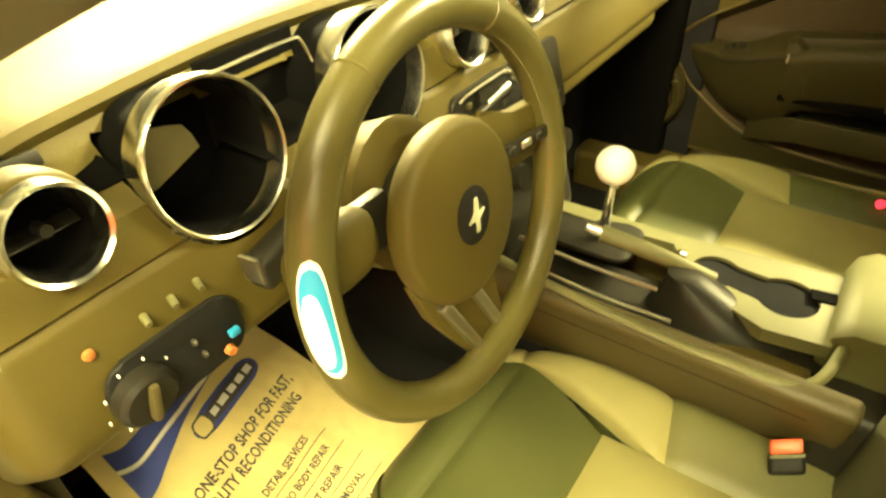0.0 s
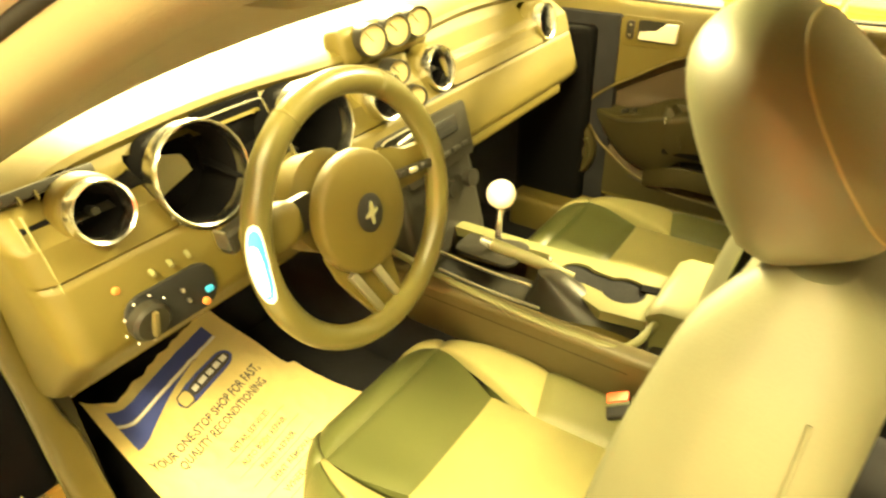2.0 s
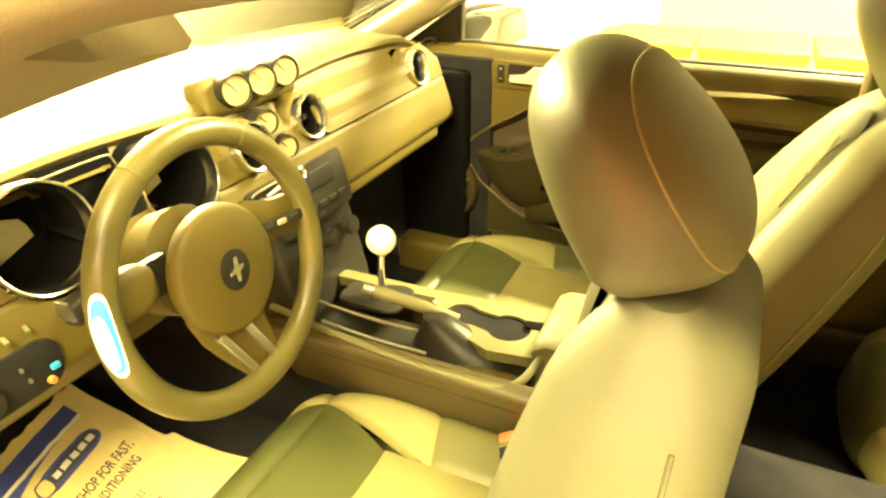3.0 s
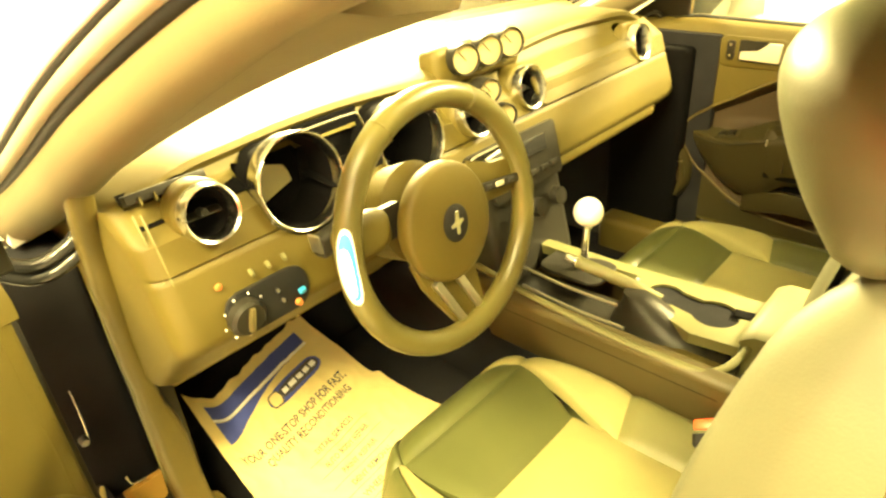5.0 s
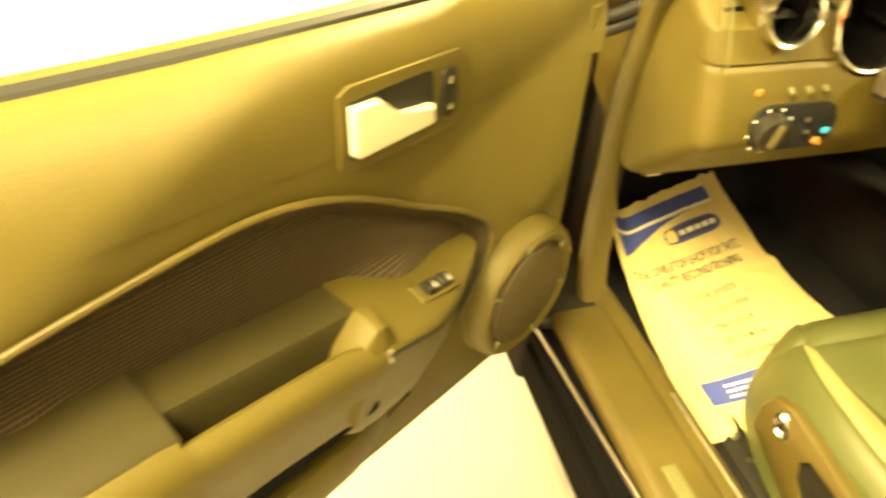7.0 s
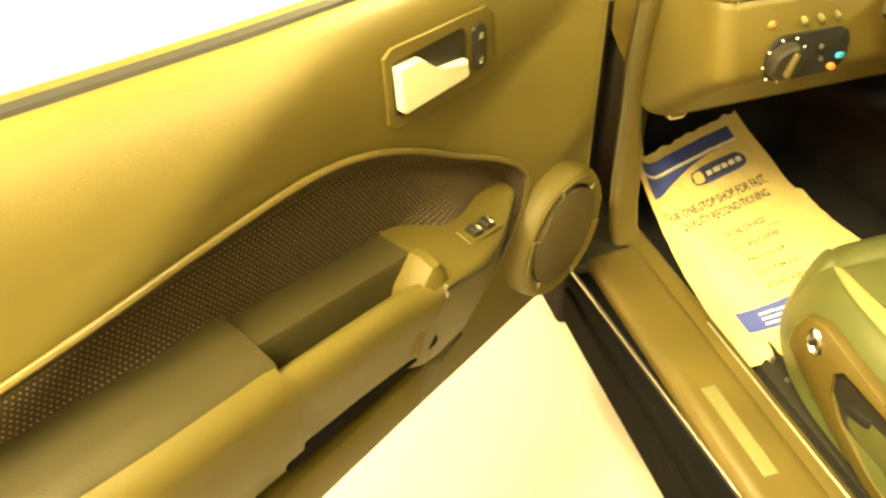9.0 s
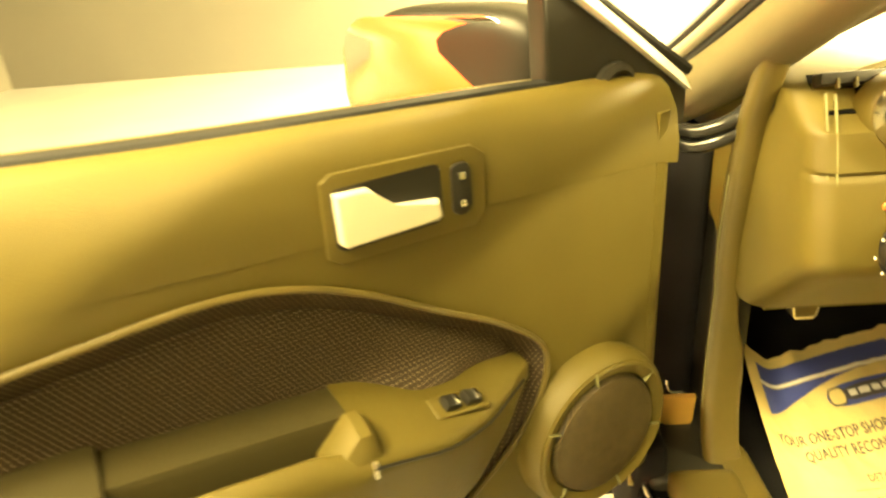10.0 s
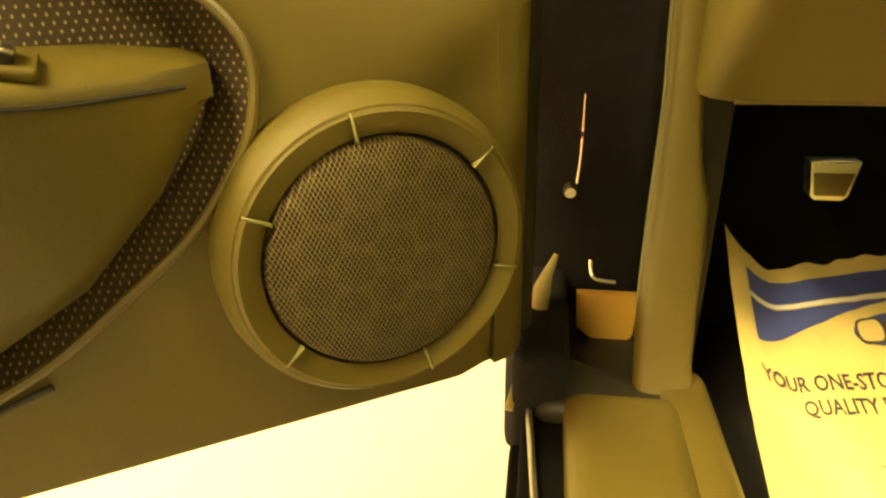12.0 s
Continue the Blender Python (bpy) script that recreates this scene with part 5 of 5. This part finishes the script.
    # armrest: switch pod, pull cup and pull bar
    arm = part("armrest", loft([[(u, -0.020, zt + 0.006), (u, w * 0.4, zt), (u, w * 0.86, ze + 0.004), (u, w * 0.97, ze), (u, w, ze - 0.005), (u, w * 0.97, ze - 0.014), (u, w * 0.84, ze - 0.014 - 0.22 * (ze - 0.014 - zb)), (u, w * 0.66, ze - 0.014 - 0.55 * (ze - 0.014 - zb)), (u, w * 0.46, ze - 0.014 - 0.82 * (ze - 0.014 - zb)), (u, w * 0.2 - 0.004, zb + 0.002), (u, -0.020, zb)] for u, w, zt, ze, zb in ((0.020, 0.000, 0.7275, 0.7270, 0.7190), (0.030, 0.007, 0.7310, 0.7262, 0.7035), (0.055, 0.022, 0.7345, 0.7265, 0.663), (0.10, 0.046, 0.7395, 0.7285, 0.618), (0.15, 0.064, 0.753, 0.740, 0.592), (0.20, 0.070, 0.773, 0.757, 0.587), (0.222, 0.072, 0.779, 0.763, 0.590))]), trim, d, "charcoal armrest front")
    part("armrest_edge", tube([(0.034, 0.0112, 0.7215), (0.055, 0.0225, 0.7220), (0.10, 0.0465, 0.7245), (0.15, 0.0645, 0.7360), (0.20, 0.0705, 0.7530), (0.221, 0.0725, 0.7590)], 0.0014, 6, steps=4), SOOT, arm, "dark seam along the armrest edge")
    part("pod_lip", loft([[(u, v, z - 0.05), (u, v, z), (u, v + 0.014, z + 0.002), (u, v + 0.030, z - 0.004), (u, v + 0.036, z - 0.016), (u, v + 0.036, z - 0.05)] for u, v, z in ((0.212, 0.030, 0.780), (0.216, 0.030, 0.786), (0.226, 0.030, 0.787), (0.252, 0.031, 0.764), (0.262, 0.031, 0.740))]), trim, arm, "raised lip of the switch pod")
    bar_at = [[(u, 0.048, zt - 0.016), (u, 0.050, zt - 0.005), (u, 0.056, zt - 0.001), (u, 0.064, zt - 0.004), (u, 0.070, zt - 0.012), (u, 0.0725, zt - 0.024), (u, 0.068, zt - 0.05), (u, 0.058, zt - 0.085), (u, 0.047, zb + 0.012), (u, 0.036, zb)] for u, zt, zb in ((0.240, 0.773, 0.632), (0.262, 0.781, 0.648), (0.33, 0.790, 0.657), (0.40, 0.798, 0.662), (0.412, 0.800, 0.664))]
    start_at = [(0.2215, v, z) for v, z in ((0.040, 0.745), (0.046, 0.758), (0.056, 0.763), (0.064, 0.7625), (0.0700, 0.759), (0.0716, 0.750), (0.0605, 0.715), (0.0475, 0.664), (0.033, 0.620), (0.012, 0.594))]
    part("pull_bar", loft([start_at] + bar_at), trim, d, "charcoal pull bar")
    # Cup floor and wall carry the recess's shade in their colour.
    part("pull_cup", boxed((0.20, 0.068, 0.05), pose(0.318, 0.018, 0.690), 0.004), THROAT, d, "pull cup, blackened in place of shade")
    part("cup_wall", loft([[(u, -0.018, 0.70), (u, 0.033, 0.70), (u, 0.031, zt - 0.006), (u, 0.028, zt), (u, -0.018, zt)] for u, zt in ((0.222, 0.782), (0.30, 0.793), (0.40, 0.806), (0.415, 0.808))]), DARK_SHADE_VINYL, d, "inner wall of the pull cup, darkened for its shade")
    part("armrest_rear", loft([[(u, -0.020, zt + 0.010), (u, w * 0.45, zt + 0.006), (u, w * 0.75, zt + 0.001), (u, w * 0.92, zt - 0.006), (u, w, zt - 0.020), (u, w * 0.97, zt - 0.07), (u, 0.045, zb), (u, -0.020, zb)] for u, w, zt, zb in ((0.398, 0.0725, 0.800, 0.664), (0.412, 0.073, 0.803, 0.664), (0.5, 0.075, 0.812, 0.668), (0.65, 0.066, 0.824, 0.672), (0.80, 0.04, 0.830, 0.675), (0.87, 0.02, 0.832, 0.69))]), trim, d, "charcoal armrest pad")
    part("pad_cover", loft([[(u, -0.020, zt + 0.0125), (u, w * 0.45, zt + 0.0085), (u, w * 0.70, zt + 0.0040), (u, w * 0.74, zt + 0.0005), (u, w * 0.60, zt - 0.012), (u, -0.020, zt - 0.012)] for u, w, zt in ((0.3965, 0.0725, 0.800), (0.414, 0.073, 0.803), (0.5, 0.075, 0.812), (0.65, 0.066, 0.824), (0.80, 0.04, 0.830), (0.87, 0.02, 0.832))]), DARK_SHADE_VINYL, d, "dark cover on top of the armrest pad")
    # Solid black block drawn where the pocket slot lies in shade.
    part("map_pocket", boxed((0.60, 0.04, 0.05), pose(0.56, 0.002, 0.645), 0.004), THROAT, d, "black block standing in for the shaded map pocket slot")
    part("pocket_lip", loft([[(u, 0.03 * w, z), (u, 0.046 * w, z + 0.002), (u, 0.050 * w, z - 0.006), (u, 0.046 * w, z - 0.05), (u, -0.018, z - 0.08), (u, -0.018, z - 0.02)] for u, w, z in ((0.17, 0.15, 0.600), (0.205, 0.60, 0.614), (0.245, 0.92, 0.628), (0.27, 1.0, 0.633), (0.5, 1.05, 0.636), (0.84, 1, 0.64))]), trim, d, "charcoal pocket lip")
    part("lower_crease", tube([(u, 0.004, z) for u, z in ((0.13, 0.566), (0.20, 0.549), (0.32, 0.536), (0.50, 0.532), (0.78, 0.55))], 0.0022, 8, up=(0, 1, 0)), SOOT, d, "dark crease below the pocket")
    slope = pose(0.120, 0.0275, 0.7435) @ Matrix.Rotation(radians(-14), 4, "X") @ Matrix.Rotation(radians(-12), 4, "Y")
    plate = part("switch_plate", boxed((0.058, 0.024, 0.006), slope, 0.0025, 3), trim, d, "switch plate in the armrest")
    for k in (0, 1):
        part("window_switch", boxed((0.017, 0.015, 0.009), slope @ pose(-0.012 + 0.022 * k, 0, 0.0045, 0, -12, 0), 0.003), SOOT, plate, "black window switch")
        # Chrome strip stands in for the highlight on each switch.
        part("switch_mark", boxed((0.005, 0.011, 0.003), slope @ pose(-0.018 + 0.022 * k, 0, 0.0078, 0, -12, 0), 0.001), CHROME, plate)
    part("pull_cap", boxed((0.004, 0.004, 0.016), pose(0.2205, 0.0700, 0.756), 0.0015), SATIN, d)
    # handle in its bezel
    bz = part("handle_bezel", prism([(0.208, 0.906), (0.206, 0.966), (0.196, 0.972), (0.075, 0.968), (0.062, 0.958), (0.064, 0.908), (0.074, 0.897), (0.198, 0.899)], 0.004, Matrix(), 0.0018), CHARCOAL, d, "raised handle bezel")
    part("handle_recess", prism(rounded(0.094, 0.050, 0.006, cx=0.153, cz=0.935), 0.0046, Matrix(), 0.0008, seg=1), SOOT, d, "black handle recess")
    part("door_handle", prism([(0.199, 0.958), (0.172, 0.957), (0.166, 0.951), (0.152, 0.936), (0.113, 0.933), (0.111, 0.919), (0.115, 0.916), (0.195, 0.915), (0.199, 0.919)][::-1], 0.010, pose(0, 0.004, 0), 0.003, seg=3), HANDLE, d, "bright satin door handle")
    lk = part("lock_switch", prism(rounded(0.018, 0.044, 0.006, cx=0.088, cz=0.934), 0.007, Matrix(), 0.002), SOOT, d, "black lock switch")
    for dz in (-0.012, 0.012):
        part("lock_mark", boxed((0.006, 0.002, 0.006), pose(0.088, 0.008, 0.934 + dz), 0.0008), CHROME, d)
    # speaker: raised cup, stepped ring of sectors and a pressed grille
    sp = pose(-0.061, 0, 0.615, -90, 0, 0)
    spk = part("speaker", lathe([(0.099, -0.002), (0.0985, 0.012), (0.096, 0.022), (0.091, 0.0290), (0.0885, 0.0295)], 72, sp), trim, d, "round charcoal speaker surround")
    ring_at = [139, 196, 254, 321, 387, 439]
    for k, (a0, a1) in enumerate(zip(ring_at, ring_at[1:] + [139 + 360])):
        lift = 0.0022 if k % 2 else 0.0
        rows_ = []
        for i in range(13):
            a = radians(a0 + 0.6 + (a1 - a0 - 1.2) * i / 12)
            rows_.append([sp @ Vector((r * math.cos(a), -r * math.sin(a), h)) for r, h in ((0.0895, 0.010), (0.0895, 0.0290 + lift), (0.0875, 0.0305 + lift), (0.080, 0.0285 + lift), (0.0745, 0.0265), (0.0740, 0.010))])
        part("ring_sector", loft(rows_), trim, spk, "smooth sector of the speaker ring")
    for a in ring_at:
        c, s = math.cos(radians(a)), math.sin(radians(a))
        # Rib colour is paler than the ring to paint light on its edges.
        part("surround_rib", boxed((0.017, 0.005, 0.0016), pose(-0.061 + 0.0815 * c, 0.0300, 0.615 + 0.0815 * s, 0, -a, 0), 0.0007, 1), GREY_PANEL, spk, "raised rib, pale to stand in for its lit edges")
    part("grille", lathe([(0.0735, 0.016), (0.0725, 0.026), (0.070, 0.0310), (0.066, 0.0325), (0.04, 0.0335), (0.001, 0.034)], 72, sp), GRILLE, spk, "fine perforated metal grille")
    # mirror and its sail
    part("mirror_sail", prism([(-0.040, 0.945), (-0.036, 1.085), (-0.235, 0.955), (-0.235, 0.915)][::-1], 0.026, pose(0, -0.066, 0), 0.006, seg=3), SOOT, d, "dark mirror sail panel")
    part("sail_strip", loft([[(u + 0.011 * a, w, z + 0.017 * b) for a, b, w in ((-0.3, -0.5, -0.030), (0.3, 0.5, -0.036), (0.3, 0.5, -0.06), (-0.3, -0.5, -0.06))] for u, z in ((-0.035, 1.094), (-0.13, 1.030), (-0.225, 0.964))]), WHITE, d, "white window frame strip")
    part("sail_gasket", tube([(-0.034, -0.052, 1.107), (-0.13, -0.052, 1.044), (-0.245, -0.052, 0.972)], 0.007, 8), RUBBER, d, "black window gasket")
    part("tweeter", lathe([(0.026, 0.0), (0.026, 0.008), (0.019, 0.012), (0.014, 0.007), (0.001, 0.006)], 28, pose(-0.122, -0.040, 0.974, -90, 0, 0)), SOOT, d, "round black tweeter")
    part("tweeter_badge", boxed((0.020, 0.004, 0.008), pose(-0.126, -0.030, 0.972, 0, 20, 0), 0.002), CHROME, d)
    m = part("mirror_housing", pillow((0.09, 0.25, 0.150), pose(-0.062, -0.215, 0.980, 0, 0, 20), 4.0), SOOT, d, "black mirror housing")
    part("mirror_arm", boxed((0.10, 0.12, 0.05), pose(-0.085, -0.105, 0.955), 0.015, 3), SOOT, d)
    part("mirror_surface", prism(rounded(0.235, 0.125, 0.038), 0.004, pose(-0.012, -0.222, 0.984, 5, 0, -66), 0.001), MIRROR, d, "silvered mirror")
    return d


def spline_2d(points, steps):
    return [(p.x, p.y) for p in spline([(u, z, 0) for u, z in points], steps)]


CXU = 0.30
car_door(DOOR, "open driver's door, charcoal panel with bright handle and round speaker", True, CHARCOAL)
RIGHT = Matrix(((0, -1, 0, 1.015), (-1, 0, 0, 0.13), (0, 0, 1, -0.055), (0, 0, 0, 1))) @ Matrix.Diagonal((1, 1, 1, 1))
# The dark trim paints this door's unlit side into its colour.
shut = car_door(RIGHT, "closed passenger door, charcoal above, darkened for shade below, bright handle", False, DARK_SHADE_VINYL)
# the passenger door's top runs level
for ob in [shut] + list(shut.children):
    for v in ob.data.vertices:
        v.co.z -= 0.068 * max(0.0, v.co.x) * min(1.0, max(0.0, (v.co.z - 0.955) / 0.03))

lamp = thing("door_lamp", "small round red lamp beside the passenger seat", "lamp")
part("lens", lathe([(0.008, 0.0), (0.0075, 0.004), (0.001, 0.006)], 20, pose(0.852, -0.316, 0.509, 60, 0, -90)), RED_LENS, lamp)

# ---------------------------------------------------------------- paper floor mat
def mat_point(s, t):
    """The paper's surface: s across 0..1 (sill to tunnel), t 0..1 (rear to front)."""
    left = -0.255 + 0.01 * t
    right = 0.150 - 0.068 * t
    if t > 0.62:
        right -= 0.012
    x = left + (right - left) * s
    y = 0.0 + 0.44 * t + s * (0.02 + 0.09 * t)
    z = 0.340 + 0.035 * t + 0.095 * max(0, t - 0.45) ** 1.5 * 2.0
    z += 0.045 * max(0, 1 - s * 5.5) ** 1.5 * (0.3 + 0.9 * t)
    z += 0.005 * noise.noise((x * 9, y * 9, 1.3)) + 0.0022 * (1 - abs(noise.noise((x * 26, y * 26, 4.1))) * 2)
    return Vector((x, y, z))


def mat_normal(s, t):
    e = 0.01
    a, b = mat_point(s + e, t) - mat_point(s - e, t), mat_point(s, t + e) - mat_point(s, t - e)
    return a.cross(b).normalized()


paper = thing("paper_floor_mat", "crumpled kraft paper floor mat with blue printed bands and text", "floor mat")
rows = []
for i in range(109):
    t = i / 108
    wob = 0.012 * noise.noise((t * 7, 0, 0.5))
    rows.append([mat_point(-0.01 + (1.02 + wob) * j / 100, t + (0.012 * noise.noise((j * 0.14, 2, 0)) if i in (0, 108) else 0)) for j in range(101)])
part("sheet", sheet(rows, 0.0012), PAPER, paper, "crumpled kraft paper")


def print_patch(points_fn, mat, name, lift=0.0012, nu=24, nv=6):
    """A printed area: points_fn maps (u, v) in 0..1 to the paper's (s, t)."""
    bm = bmesh.new()
    vs = [[bm.verts.new(mat_point(*points_fn(i / nu, j / nv)) + mat_normal(*points_fn(i / nu, j / nv)) * lift) for j in range(nv + 1)] for i in range(nu + 1)]
    for i in range(nu):
        for j in range(nv):
            bm.faces.new((vs[i][j], vs[i + 1][j], vs[i + 1][j + 1], vs[i][j + 1]))
    return part(name, bm, mat, paper)


print_patch(lambda u, v: (0.07 + 0.80 * u, 0.905 + 0.055 * v), INK, "blue_band")
print_patch(lambda u, v: (0.07 + 0.80 * u, 0.893 + 0.010 * v), WHITE_INK, "white_line")
print_patch(lambda u, v: (0.07 + 0.62 * u, 0.890 - (0.10 * (1 - u) ** 2.0 + 0.002) * v), INK, "blue_wedge")
print_patch(lambda u, v: (0.13 + 0.74 * u, 0.125 + 0.095 * v), INK, "blue_foot_band")
for k in range(3):
    print_patch(lambda u, v, k=k: (0.24 + 0.42 * u, 0.142 + 0.022 * k + 0.008 * v), WHITE_INK, "foot_bar", 0.002, 12, 1)


def oval_patch(s0, t0, ws, wt, mat, name, lift):
    bm = bmesh.new()
    c = bm.verts.new(mat_point(s0, t0) + mat_normal(s0, t0) * lift)
    k = 40
    ring = []
    for i in range(k):
        a = 2 * math.pi * i / k
        s = s0 + ws * math.copysign(abs(math.cos(a)) ** 0.45, math.cos(a))
        t = t0 + wt * math.copysign(abs(math.sin(a)) ** 0.9, math.sin(a))
        ring.append(bm.verts.new(mat_point(s, t) + mat_normal(s, t) * lift))
    for i in range(k):
        bm.faces.new((c, ring[i], ring[(i + 1) % k]))
    return part(name, bm, mat, paper)


oval_patch(0.62, 0.815, 0.225, 0.036, INK, "logo_pill", 0.0022)
oval_patch(0.65, 0.815, 0.175, 0.024, INK_TEXT, "logo_inner", 0.0030)
for s_a, s_b in ((0.51, 0.55), (0.565, 0.62), (0.635, 0.68), (0.695, 0.74), (0.755, 0.80)):
    print_patch(lambda u, v, a=s_a, b=s_b: (a + (b - a) * u, 0.805 + 0.020 * v), WHITE_INK, "logo_bar", 0.0036, 3, 1)
oval_patch(0.445, 0.815, 0.046, 0.031, INK_TEXT, "logo_edge", 0.0032)
oval_patch(0.445, 0.815, 0.038, 0.025, PAPER, "logo_ring", 0.0036)


def print_text(text, s0, s1, t0, height):
    """A line of text laid on the paper from s0 to s1 with its foot at t0."""
    cu = bpy.data.curves.new("line", "FONT")
    cu.body, cu.resolution_u, cu.offset = text, 2, 0.022
    ob = new("line", cu)
    dg = bpy.context.evaluated_depsgraph_get()
    me = bpy.data.meshes.new_from_object(ob.evaluated_get(dg))
    bpy.data.objects.remove(ob)
    bm = bmesh.new()
    bm.from_mesh(me)
    bpy.data.meshes.remove(me)
    xs_ = [v.co.x for v in bm.verts]
    lo, hi = min(xs_), max(xs_)
    for v in bm.verts:
        s, t = s0 + (s1 - s0) * (v.co.x - lo) / (hi - lo), t0 + height * v.co.y / 0.72
        v.co = mat_point(s, t) + mat_normal(s, t) * 0.0020
    me = bpy.data.meshes.new("printed_line")
    bm.to_mesh(me)
    bm.free()
    me.materials.append(INK_TEXT)
    o = new("printed_line", me)
    o.parent = paper
    return o


print_text("YOUR ONE-STOP SHOP FOR FAST,", 0.055, 0.88, 0.690, 0.036)
print_text("QUALITY RECONDITIONING", 0.17, 0.83, 0.635, 0.036)
for k, (line, a, b) in enumerate((("DETAIL SERVICES", 0.38, 0.66), ("AUTO BODY REPAIR", 0.36, 0.68), ("PAINT REPAIR", 0.40, 0.64), ("DENT REMOVAL", 0.38, 0.66), ("WHEEL REPAIRS", 0.37, 0.67))):
    print_text(line, a, b, 0.545 - 0.068 * k, 0.026)
    print_patch(lambda u, v, k=k: (0.30 + 0.44 * u, 0.524 - 0.068 * k + 0.003 * v), INK_TEXT, "rule", 0.0014, 10, 1)

# small latch under the dashboard
latch = thing("diagnostic_socket", "small pale-edged socket hanging under the dashboard", "socket")
part("frame", prism([(-0.0235, 0.019), (0.0235, 0.019), (0.018, -0.016), (0.013, -0.021), (-0.013, -0.021), (-0.018, -0.016)], 0.02, pose(-0.157, 0.43, 0.565), 0.002), SATIN, latch)
part("insert", prism([(-0.0195, 0.010), (0.0195, 0.010), (0.0145, -0.014), (-0.0145, -0.014)], 0.02, pose(-0.157, 0.4285, 0.563), 0.002), OLIVE_TRIM, latch)
